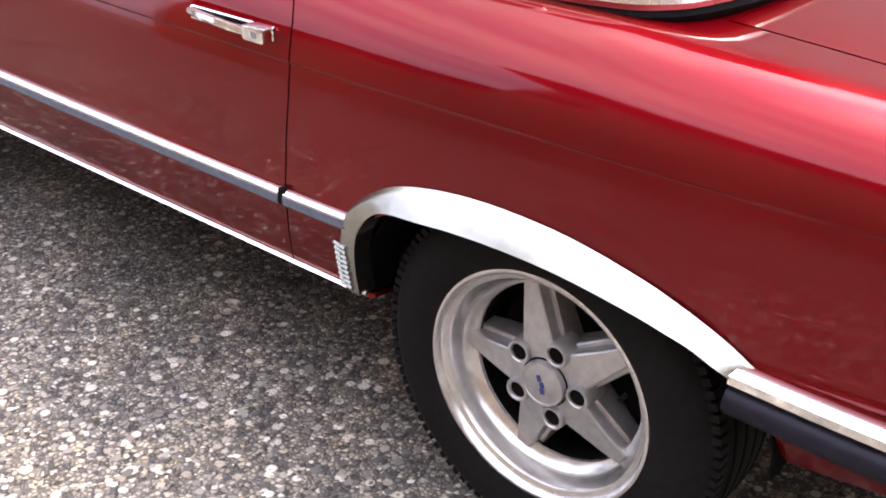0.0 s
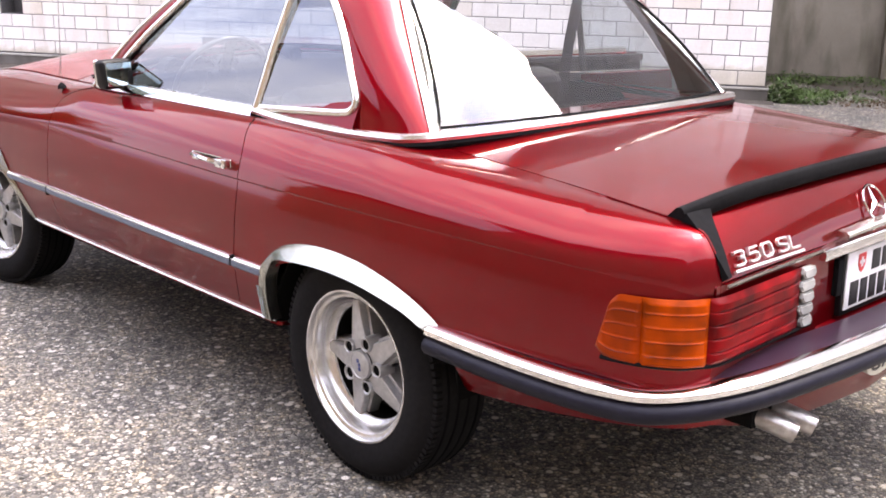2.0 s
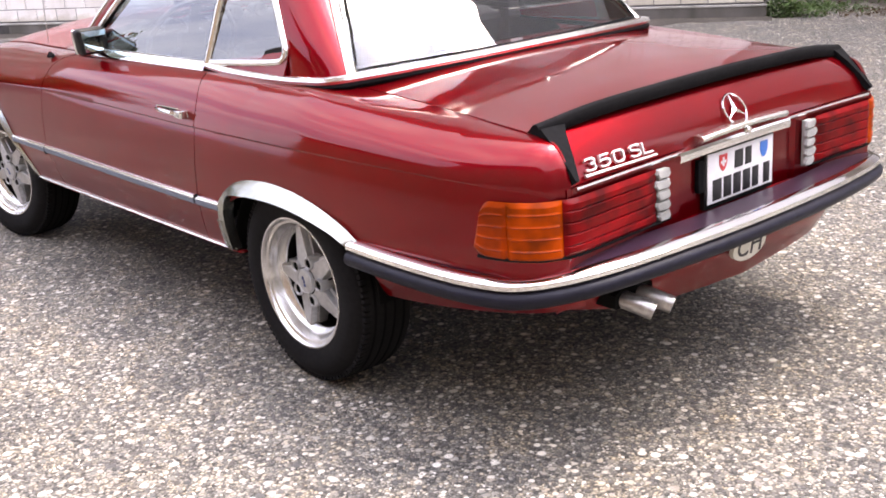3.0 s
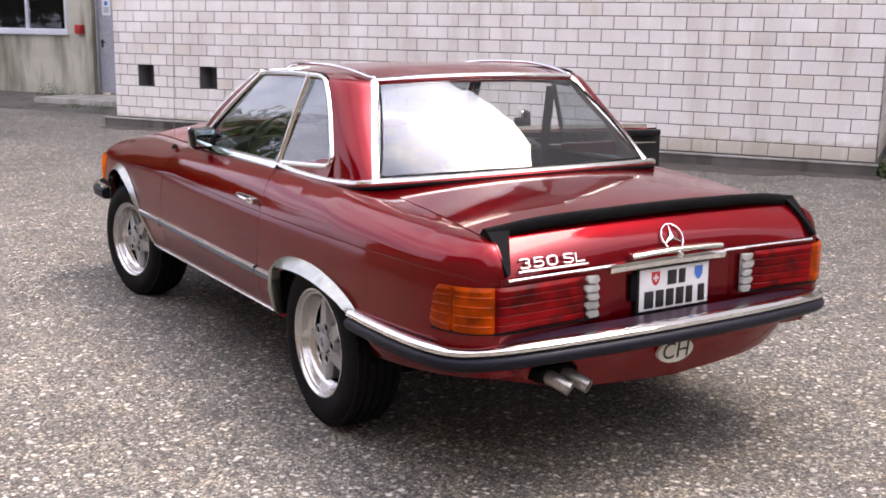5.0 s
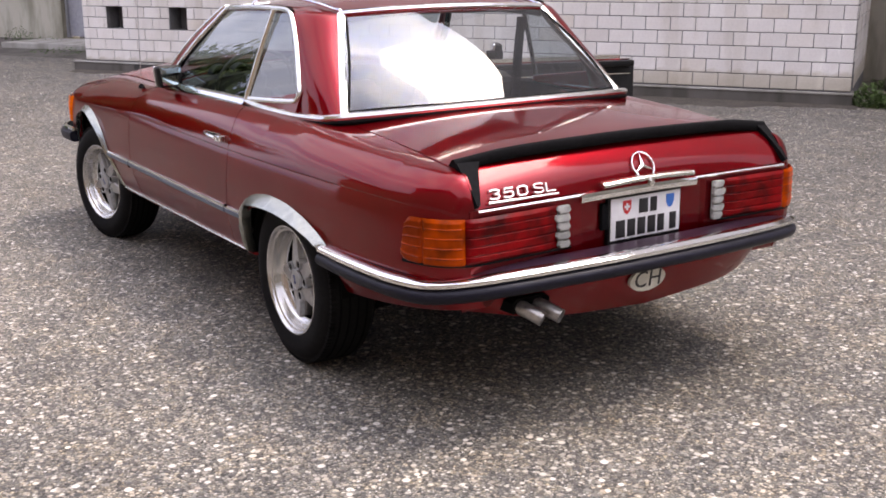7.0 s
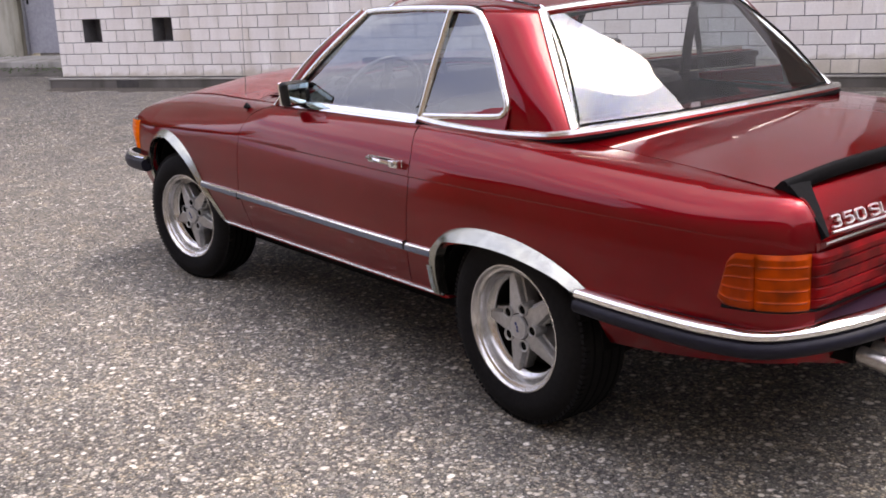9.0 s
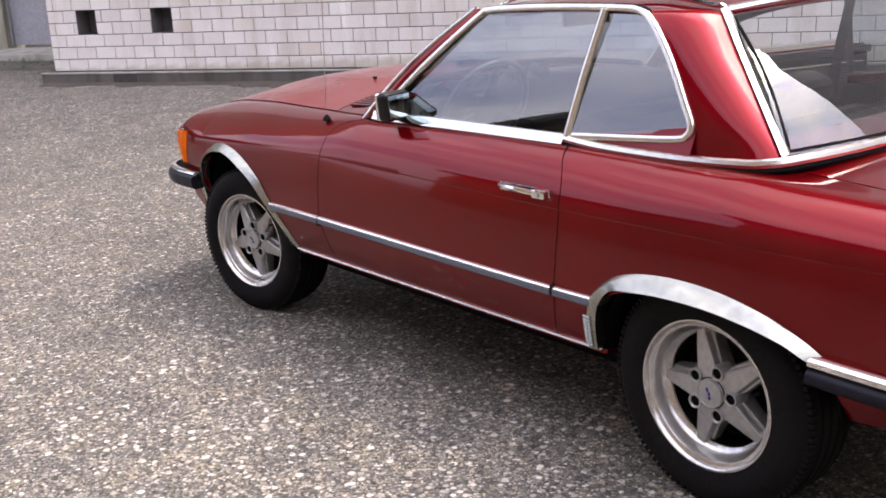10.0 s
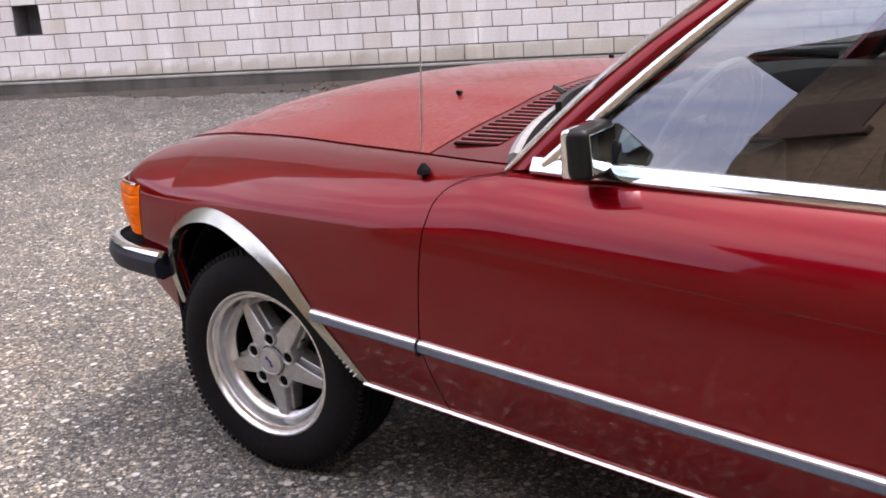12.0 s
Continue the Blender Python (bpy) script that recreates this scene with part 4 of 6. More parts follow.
part("floor_pan", block(-2.9, 0.20, -0.66, 0.66, 0.21, 0.32, 0.02), UNDER, car)
part("bulkhead", block(-2.04, -1.96, -0.76, 0.76, 0.33, 0.80), UNDER, car)
part("boot_bulkhead", block(-0.42, -0.36, -0.76, 0.76, 0.34, 0.86), UNDER, car)
part("fuel_tank", block(0.50, 0.86, -0.40, 0.6, 0.42, 0.56, 0.04), UNDER, car)

# bumpers
REAR_LINE = [(0.325, 0.882), (0.5, 0.884), (0.68, 0.877), (0.81, 0.860), (0.905, 0.822), (0.98, 0.752), (1.035, 0.655), (1.07, 0.5), (1.10, 0.25), (1.108, 0.0)]
REAR_RISE = spline([(0.32, 0.0), (0.7, -0.004), (0.9, -0.004), (1.0, 0.010), (1.05, 0.022), (1.108, 0.034)])
FRONT_LINE = [(-2.87, 0.886), (-2.97, 0.889), (-3.08, 0.882), (-3.19, 0.845), (-3.25, 0.78), (-3.29, 0.6), (-3.32, 0.3), (-3.33, 0.0)]


def bumper(line, rise, z, name, label, deep=0.055):
    half = [Vector((x, -y, z + rise(x))) for x, y in line]
    path = smooth_line(half + [Vector((p.x, -p.y, p.z)) for p in half[-2::-1]], 6)
    flip = 1 if path[len(path) // 2].x > 0 else -1
    rubber = [(-0.03, -deep), (0.008, -deep - 0.002), (0.020, -deep + 0.004), (0.027, -deep + 0.013), (0.030, -0.032), (0.028, -0.023), (0.020, -0.014), (0.008, -0.011), (-0.03, -0.011)]
    chrome = [(-0.016, -0.010), (0.012, -0.012), (0.021, -0.004), (0.020, 0.008), (0.010, 0.016), (-0.008, 0.019), (-0.016, 0.018)]
    if flip < 0:
        rubber = [(-0.03, -deep), (0.012, -deep - 0.004), (0.028, -deep + 0.006), (0.035, -0.034), (0.031, -0.014), (0.018, -0.006), (-0.03, -0.005)]
        chrome = [(-0.006, -0.004), (0.016, -0.005), (0.020, 0.002), (0.014, 0.010), (0.004, 0.014), (-0.006, 0.013)]
        # added black strip paints the shade of the gap between bumper and body
        part("bumper_shelf", sweep(path, [(0.1, -0.03), (0.0, -0.03), (0.0, 0.004), (0.1, 0.004)]), BLACK, car)
    else:
        # the plum colour stands in for the body mirrored in the bumper top
        part("bumper_shelf", sweep(path, [(-0.10, -0.008), (-0.015, -0.008), (-0.015, 0.0175), (-0.05, 0.019), (-0.10, 0.016)]), SHELF, car, "bumper top coloured like its dark plum reflection")
    b = part(name, sweep(path, [(flip * a, c) for a, c in chrome]), CHROME, car, label)
    part("rubber_insert", sweep(path, [(flip * a, c) for a, c in rubber]), BUMPER_RUBBER, b, "dark rubber bumper insert")
    return b


bumper(REAR_LINE, REAR_RISE, 0.51, "rear_bumper", "chrome rear bumper with dark rubber band")
bumper(FRONT_LINE, lambda x: 0.0, 0.565, "front_bumper", "chrome front bumper with dark rubber band", 0.066)


# lamps
def lamp_line(s):
    side_pts = [(x, s * (Y_MAX(x) + 0.004)) for x in (0.803, 0.84, 0.885, 0.922, 0.954, 0.975)]
    return smooth_line([(x, y, 0) for x, y in side_pts] + [(0.992, s * 0.70, 0), (0.992, s * 0.62, 0), (0.988, s * 0.5, 0), (0.984, s * 0.33, 0)], 6)


def ribbed(path, z0, z1, ribs, depth, slant=0.0, rounded=0.0, fine=False):
    """A lens along a path with level ribs; the way out is away from the car's middle."""
    n = len(path) - 1

    def f(u, v):
        i = min(int(round(u * n)), n)
        p = path[i]
        a, b = path[max(i - 1, 0)], path[min(i + 1, n)]
        t = (b - a).normalized()
        out = Vector((t.y, -t.x, 0))
        if out.dot(Vector((p.x - 0.55, p.y, 0))) < 0:
            out = -out
        w = (0.35 + 0.65 * max(0, 1 - abs(math.sin(math.pi * ribs * v)) * 3)) if fine else min(1, abs(math.sin(math.pi * ribs * v)) * 3)
        edge = min(1, min(v, 1 - v) * 12, (min(u, 1 - u) * 14 + 0.05))
        q = p + out * (depth * (0.6 + 0.4 * w) * edge)
        inset = rounded * max(0, 1 - u / (0.5 if fine else 0.12)) ** 2
        return (q.x - slant * (v - 0.5) * (1 - u), q.y, lerp(z0 + inset, z1 - inset, v))
    return grid(f, n, ribs * 16)


for s in (-1, 1):
    path = lamp_line(s)
    cut = 33 if s < 0 else 38
    lamp = part("tail_lamp", ribbed(path[12:cut], 0.565, 0.714, 5, 0.010, fine=True), AMBER, car, "ribbed amber tail lamp lens", angle=50)
    part("side_lens", ribbed(path[:13], 0.565, 0.714, 5, 0.010, -0.03, 0.026, True), SIDE_LENS, lamp, "dull brownish amber side lens", angle=50)
    part("red_lens", ribbed(path[cut - 1:53 if s < 0 else 54], 0.571, 0.714, 5, 0.010), RED_LENS, lamp, "ribbed red lens", angle=50)
    clear = part("clear_lens", moved(block(0.976, 0.988, -0.018, 0.020, 0.575, 0.710, 0.002), Matrix.Translation((0, -0.362 if s < 0 else 0.318, 0))), CLEAR_LENS, lamp, "ribbed white reversing lens")
    for k in range(5):
        z = 0.573 + 0.0279 * k
        reach = (0.024, 0.032, 0.026, 0.036, 0.028)[k]
        own = prism([(reach - 0.008, z + 0.002), (-0.016, z + 0.002), (-0.024, z + 0.011), (-0.018, z + 0.0262), (reach, z + 0.0262), (reach + 0.004, z + 0.016)], 0, 0.987, 0.996, 0.003)
        part("lens_rib", moved(own, Matrix.Translation((0, -0.362 if s < 0 else 0.318, 0)) @ Matrix.Diagonal((1, s, 1, 1))), CLEAR_LENS, clear)
    part("lamp_bed", sweep([(p.x, p.y, 0.571) for p in path], circle(0.005, 6)), BLACK, lamp)
    front = [Vector((x, s * body_y(x, 0.725), 0)) for x in np.linspace(-3.025, -3.236, 24)]

    def sig(u, v, front=front, s=s):
        p = front[min(int(round(u * (len(front) - 1))), len(front) - 1)]
        w = min(1, abs(math.sin(math.pi * 5 * v)) * 3)
        z = lerp(0.598, 0.746, v)
        return (p.x - 0.010 * u, s * (body_y(p.x, z) + (0.010 + 0.007 * (0.3 + 0.7 * w)) * min(1, u * 10)), z)
    signal = part("front_signal", grid(sig, len(front) - 1, 40), SIGNAL, car, "ribbed orange front turn signal", angle=50)
    part("signal_rim", sweep([(p.x - 0.010 * i / len(front), s * (body_y(p.x, 0.746) + 0.012), 0.749) for i, p in enumerate(front)], circle(0.005, 6)), CHROME, signal)
part("nose_panel", grid(lambda u, v: (-3.238 + 0.03 * (2 * u - 1) ** 2 - 0.008 * math.sin(math.pi * v), (2 * u - 1) * 0.73, lerp(0.58, 0.785 - 0.035 * (2 * u - 1) ** 2, v)), 40, 8), PAINT, car, thick=0.004)

# dark seals in the door gaps
for s in (-1, 1):
    for line in (GAP_F, GAP_R):
        path = [(line(z), s * (body_y(line(z), z) - 0.0068), z) for z in np.linspace(0.36, 0.90, 40)]
        part("gap_seal", sweep(path, circle(0.005, 6)), UNDER, car)

# ---- hardtop and glass ----
hardtop = thing("hardtop", "", "")
hardtop.parent = car

ROOF_Z = spline([(-1.16, 1.292), (-1.0, 1.318), (-0.75, 1.334), (-0.5, 1.328), (-0.3, 1.302), (-0.2, 1.278)])
ROOF_Y = spline([(-1.16, 0.590), (-0.8, 0.606), (-0.45, 0.612), (-0.3, 0.55), (-0.2, 0.475)])


def roof_pt(u, v):
    w = v * 2 - 1
    x = lerp(-1.155 - 0.05 * (1 - w * w), -0.215 + 0.035 * (1 - w * w), u)
    y = w * ROOF_Y(x)
    edge = spline([(-1.16, 1.280), (-0.75, 1.288), (-0.45, 1.285), (-0.2, 1.270)])(x)
    return (x, y, edge + (ROOF_Z(x) - edge) * (1 - abs(w) ** 3.2))


part("roof_panel", grid(roof_pt, 50, 48), PAINT, hardtop, thick=0.012)


def bez(a, b, c, t):
    return a * (1 - t) ** 2 + b * 2 * t * (1 - t) + c * t * t


PILLAR_A = [(-0.445, 0.614, 1.286), (-0.365, 0.628, 1.262), (-0.28, 0.655, 1.17), (-0.2, 0.69, 1.06), (-0.155, 0.708, 0.99), (-0.152, 0.725, 0.918)]
PILLAR_B = [(-0.232, 0.482, 1.272), (-0.212, 0.495, 1.255), (-0.145, 0.53, 1.175), (-0.045, 0.585, 1.07), (0.028, 0.622, 0.99), (0.085, 0.650, 0.928)]
PILLAR_C = [(-0.27, 0.592, 1.288), (-0.235, 0.602, 1.265), (-0.155, 0.636, 1.18), (-0.05, 0.677, 1.07), (0.02, 0.705, 0.99), (0.075, 0.722, 0.922)]
for s in (-1, 1):
    A_, B_, C_ = ([Vector((x, s * y, z)) for x, y, z in smooth_line(p, 6)] for p in (PILLAR_A, PILLAR_B, PILLAR_C))
    n = len(A_) - 1
    part("rear_pillar", grid(lambda u, v: bez(A_[int(round(u * n))], C_[int(round(u * n))], B_[int(round(u * n))], v), n, 16), PAINT, hardtop, thick=0.012)
    part("pillar_lining", grid(lambda u, v: bez(A_[int(round(u * n))], C_[int(round(u * n))], B_[int(round(u * n))], v) * 0.97 + Vector((-0.006, -s * 0.012 * v, 0.028)), n, 6), LINING, hardtop)
    # broad bright frame at the side of the rear window
    def frame_pt(u, v):
        i = min(int(round(u * n)), n)
        way = (B_[min(i + 1, n)] - B_[max(i - 1, 0)]).normalized()
        flat = (B_[i] - C_[i]).normalized()
        out = flat.cross(way).normalized() * s
        if out.x < 0:
            out = -out
        return B_[i] + flat * lerp(-0.019, 0.016, v) + out * (0.006 + 0.006 * math.sin(math.pi * v))
    part("rear_window_frame", grid(frame_pt, n, 8), BRIGHT, hardtop, "broad bright frame beside the rear window", thick=0.005)
    # panel below the quarter window
    part("lower_side", grid(lambda u, v: (lerp(-0.60, -0.148, u), s * lerp(0.742, lerp(0.738, 0.708, u), v), lerp(0.914, lerp(0.936, 0.992, u), v)), 10, 4), PAINT, hardtop, thick=0.01)
    # windscreen pillar between two chrome strips
    a0, a1 = Vector((-1.635, s * 0.762, 0.905)), Vector((-1.165, s * 0.592, 1.287))
    b0, b1 = Vector((-1.545, s * 0.768, 0.918)), Vector((-1.105, s * 0.600, 1.284))
    mid = Vector((-0.012, s * 0.018, 0.012))
    part("windscreen_pillar", grid(lambda u, v: a0.lerp(a1, u).lerp(b0.lerp(b1, u), v) + mid * math.sin(math.pi * u) + Vector((0, s * 0.008 * math.sin(math.pi * v), 0)), 16, 6), PAINT, car, thick=0.02)
    part("pillar_strip", sweep([a0.lerp(a1, t) + mid * math.sin(math.pi * t) + Vector((0, s * 0.004, 0)) for t in np.linspace(0, 1, 16)], circle(0.0065, 8)), BRIGHT, car)

    # chrome frame round the side windows
    frame_line = [(-1.532, 0.770, 0.925), (-1.33, 0.705, 1.10), (-1.13, 0.615, 1.262), (-1.08, 0.605, 1.283), (-0.95, 0.609, 1.290), (-0.75, 0.613, 1.294), (-0.5, 0.620, 1.292), (-0.415, 0.624, 1.285), (-0.365, 0.634, 1.258), (-0.28, 0.662, 1.165), (-0.20, 0.696, 1.05), (-0.165, 0.712, 0.995), (-0.175, 0.719, 0.966), (-0.215, 0.723, 0.955), (-0.40, 0.734, 0.944), (-0.575, 0.744, 0.935)]
    line = [Vector((x, s * y, z)) for x, y, z in smooth_line(frame_line, 6)]
    prof = [(-0.004, -0.011), (0.003, -0.0105), (0.0062, -0.0085), (0.0076, -0.004), (0.008, 0.0), (0.0076, 0.004), (0.0062, 0.0085), (0.003, 0.0105), (-0.004, 0.011)]
    out_up = Vector((0, s, 0.25))
    part("window_moulding", sweep(line, [(c, a) for a, c in prof], up=out_up), BRIGHT, hardtop, "bright chrome side window moulding")
    part("window_seal", sweep([p + Vector((0.0, -s * 0.008, 0)) for p in line[:46]], circle(0.014, 6)), BLACK, hardtop)
    # divider between door window and quarter window
    part("window_divider", sweep([(-0.598, s * 0.748, 0.930), (-0.578, s * 0.692, 1.10), (-0.55, s * 0.624, 1.288)], [(-0.014, -0.004), (0.014, -0.004), (0.0125, 0.003), (0.008, 0.008), (0.0, 0.010), (-0.008, 0.008), (-0.0125, 0.003)], up=out_up), BRIGHT, hardtop)
    # long chrome strip along the hardtop's foot
    foot = [(-0.606, 0.745, 0.925), (-0.45, 0.745, 0.913), (-0.2, 0.737, 0.908), (0.0, 0.722, 0.912), (0.075, 0.702, 0.918), (0.12, 0.650, 0.924), (0.165, 0.5, 0.930), (0.20, 0.25, 0.936), (0.21, 0.0, 0.938)]
    fl = [Vector((x, s * y, z)) for x, y, z in smooth_line(foot, 6)]
    part("foot_strip", sweep(fl, circle(0.013, 8, 0.013)), BRIGHT, hardtop, "wide chrome strip round the hardtop foot")
    part("foot_seal", sweep([p + Vector((0, 0, -0.018)) for p in fl], circle(0.012, 6)), BLACK, hardtop)
    # roof edge strip, running down beside the rear window
    rl = smooth_line([(-1.175, 0.45, 1.297), (-1.06, 0.472, 1.318), (-0.9, 0.492, 1.329), (-0.6, 0.508, 1.330), (-0.4, 0.503, 1.313), (-0.28, 0.490, 1.292), (-0.225, 0.484, 1.275), (-0.145, 0.525, 1.180), (-0.045, 0.580, 1.075), (0.03, 0.618, 0.995), (0.085, 0.648, 0.934)], 6)
    part("roof_strip", sweep([Vector((p.x, s * p.y, p.z)) for p in rl], circle(0.0075, 8)), CHROME, hardtop)

    # belt strip on the door, and the side panes
    belt = [Vector((x, s * lerp(0.768, 0.748, t), lerp(0.925, 0.922, t))) for x, t in ((lerp(-1.56, -0.606, k / 12), k / 12) for k in range(13))]
    if s < 0:
        part("belt_strip", sweep(belt, [(-0.012, -0.017), (0.012, -0.017), (0.015, -0.013), (0.0135, -0.008), (0.002, 0.012), (-0.004, 0.016), (-0.012, 0.016)]), CHROME, car, "wide chrome belt strip under the side window")
        dw = [Vector(p) for p in ((-1.525, -0.762, 0.93), (-0.59, -0.742, 0.925), (-0.552, -0.616, 1.288), (-1.115, -0.602, 1.276))]
        pane = part("side_window", grid(lambda u, v: dw[0].lerp(dw[1], u).lerp(dw[3].lerp(dw[2], u), v) + Vector((0, -0.005 * math.sin(math.pi * v), 0)), 20, 12), GLASS, doors[s])
        pane.visible_shadow = False
    qw = [Vector((x, s * y, z)) for x, y, z in ((-0.583, 0.743, 0.94), (-0.165, 0.712, 0.975), (-0.37, 0.617, 1.27), (-0.545, 0.611, 1.285))]
    pane = part("quarter_window", grid(lambda u, v: qw[0].lerp(qw[1], u).lerp(qw[3].lerp(qw[2], u), v) + Vector((0, s * 0.003 * math.sin(math.pi * v), 0)), 12, 12), GLASS, hardtop)
    pane.visible_shadow = False

top_strip = smooth_line([(-0.226, -0.484, 1.276), (-0.205, -0.3, 1.285), (-0.192, 0.0, 1.290), (-0.205, 0.3, 1.285), (-0.226, 0.484, 1.276)], 8)
part("rear_window_strip", sweep(top_strip, circle(0.0125, 8)), CHROME, hardtop, "chrome strip above the rear window")


def rear_glass(u, v, inset=0.0):
    w = u * 2 - 1
    y = w * lerp(0.655, 0.484, v)
    bow = 1 - w * w
    return (lerp(0.085 + 0.118 * bow, -0.228 + 0.034 * bow, v) + 0.018 * math.sin(math.pi * v) - inset, y, lerp(0.930 + 0.010 * bow, 1.272 + 0.014 * bow, v) + 0.014 * math.sin(math.pi * v))


rg = part("rear_window", grid(rear_glass, 40, 24), REAR_GLASS, hardtop, "wide curved rear window")
rg.visible_shadow = False
loop = [rear_glass(t, 0.02, 0.004) for t in np.linspace(0.015, 0.985, 30)] + [rear_glass(0.985, t, 0.004) for t in np.linspace(0.06, 0.96, 16)] + [rear_glass(t, 0.98, 0.004) for t in np.linspace(0.985, 0.015, 30)] + [rear_glass(0.015, t, 0.004) for t in np.linspace(0.96, 0.06, 16)]
part("rear_window_seal", sweep(loop, circle(0.006, 6), closed=True), BLACK, hardtop)


def screen_pt(u, v, push=0.0):
    w = u * 2 - 1
    bow = 1 - w * w
    fore = 1 - abs(w) ** 3.5
    return (lerp(-1.615 - 0.135 * fore, -1.16 - 0.05 * bow, v) - push, w * lerp(0.742, 0.588, v), lerp(0.922 + 0.072 * bow, 1.283 + 0.012 * bow, v) + 0.012 * math.sin(math.pi * v))


ws = part("windscreen", grid(screen_pt, 40, 20), GLASS, car, "curved windscreen")
ws.visible_shadow = False
part("windscreen_strip", sweep([screen_pt(t, 0, 0.018) for t in np.linspace(0, 1, 40)], circle(0.017, 8)), ALLOY_DULL, car, "dull chrome strip round the windscreen")
part("windscreen_seal", sweep([screen_pt(t, 0.035, 0.006) for t in np.linspace(0.01, 0.99, 40)], circle(0.013, 6)), BLACK, car)
part("header_strip", sweep([screen_pt(t, 1, 0.008) for t in np.linspace(0, 1, 30)], circle(0.012, 6)), CHROME, car)
for y0, y1 in ((-0.30, -0.62), (0.02, -0.28)):
    pts = [screen_pt(0.5 + 0.5 * lerp(y0, y1, t) / 0.72, 0.06 + 0.12 * t, 0.03) for t in np.linspace(0, 1, 8)]
    wiper = part("wiper", sweep(pts, [(-0.007, -0.014), (0.007, -0.014), (0.007, 0.014), (-0.007, 0.014)]), PLASTIC, car, "black windscreen wiper")
    part("wiper_arm", sweep([(-1.80, y0 - 0.05, 0.992), (-1.79, y0 - 0.10, 1.015), Vector(pts[4]) + Vector((-0.012, 0, 0.01))], circle(0.006, 6)), PLASTIC, wiper)

# aerial
aerial = part("aerial", sweep([(-1.865, -0.783, 0.93), (-1.84, -0.781, 1.2), (-1.80, -0.779, 1.62)], circle(0.0022, 6)), STEEL, car, "thin telescopic aerial")
part("aerial_foot", moved(lathe([(0.0, 0.012), (0.005, 0.011), (0.008, 0.007), (0.013, 0.001), (0.016, -0.004), (0.016, -0.012)], 14), pose(-1.865, -0.783, 0.892, 90)), BLACK, aerial)
part("aerial_tip", moved(lathe([(0.0, 0.008), (0.005, 0.004), (0.005, -0.004), (0.0, -0.008)], 8), pose(-1.80, -0.779, 1.624, 90)), BLACK, aerial)

# door mirrors
for s in (-1, 1):
    host = car if s < 0 else doors[1]
    at = pose(-1.395, s * 0.800, 0.974, 0, 0, s * -10)

    def tapered(bm):
        """Narrower and a little thinner towards the foot."""
        for v in bm.verts:
            k = 1 - 0.22 * max(0, -v.co.z) / 0.05
            v.co.y *= k
            v.co.x *= 1 - 0.3 * max(0, v.co.z) / 0.05 if v.co.x < 0 else 1
        return moved(bm, at)
    mir = part("door_mirror", tapered(block(-0.026, 0.028, -0.065, 0.065, -0.052, 0.050, 0.02, seg=4)), PLASTIC, host, "black door mirror with chrome shell edge")
    part("mirror_glass", tapered(block(0.027, 0.0305, -0.053, 0.053, -0.040, 0.039, 0.0015)), MIRROR, mir)
    part("mirror_shell", tapered(block(-0.036, -0.012, -0.0635, 0.0635, -0.0505, 0.0485, 0.011, seg=4)), CHROME, mir, "chrome mirror shell")
    part("mirror_foot", block(-1.47, -1.37, min(s * 0.738, s * 0.765), max(s * 0.738, s * 0.765), 0.935, 0.985, 0.008), PLASTIC, mir)

# door handles
for s in (-1, 1):
    def hy(x, z):
        return s * (body_y(x, z) + 0.002)
    pts = [Vector((x, hy(x, 0.785), 0.785)) for x in np.linspace(-0.765, -0.550, 12)]
    hd = part("door_handle", sweep(pts, [(0.0, -0.013), (0.004 * -s, -0.011), (0.004 * -s, 0.011), (0.0, 0.013)]), CHROME, doors[s], "chrome door handle with its hollow's shade painted dark")
    # black sheet on the plate paints the shade behind the grip
    part("hollow", sweep([p + Vector((0, s * 0.0048, -0.001)) for p in pts[2:9]], [(-0.001, -0.009), (0.001, -0.009), (0.001, 0.008), (-0.001, 0.008)]), UNDER, hd)
    bow = [p + Vector((0, s * d, dz)) for p, d, dz in zip(pts[0:10], (0.006, 0.012, 0.017, 0.020, 0.022, 0.023, 0.023, 0.022, 0.020, 0.016), (0.003, 0.004, 0.005, 0.005, 0.005, 0.004, 0.003, 0.002, 0.001, 0.0))]
    part("grip", sweep(bow, [(-0.004, -0.006), (0.004, -0.006), (0.006, -0.001), (0.004, 0.006), (-0.004, 0.007)]), CHROME, hd)
    lock = part("push_button", moved(block(-0.028, 0.026, -0.016, 0.016, -0.013, 0.013, 0.005), pose(-0.578, s * (body_y(-0.578, 0.785) + 0.012), 0.785)), CHROME, hd)
    part("keyhole", moved(lathe([(0.0, -0.001), (0.0065, -0.0008), (0.0075, 0.001)], 14), pose(-0.574, s * (body_y(-0.578, 0.785) + 0.0285), 0.786, 0, 0, 0 if s < 0 else 180)), ALLOY_DULL, lock)

# ---- wheels ----


def star(n, r0, r1, w0, w1, dip=0.0):
    """Outline of a star: n arms, from half width w0 at r0 to w1 at r1."""
    out = []
    for i in range(n):
        a = 2 * math.pi * i / n
        for r, w in ((r0, -w0), (r1, -w1), (r1, w1), (r0, w0)):
            out.append((r * math.cos(a) - w * math.sin(a), r * math.sin(a) + w * math.cos(a)))
    return out


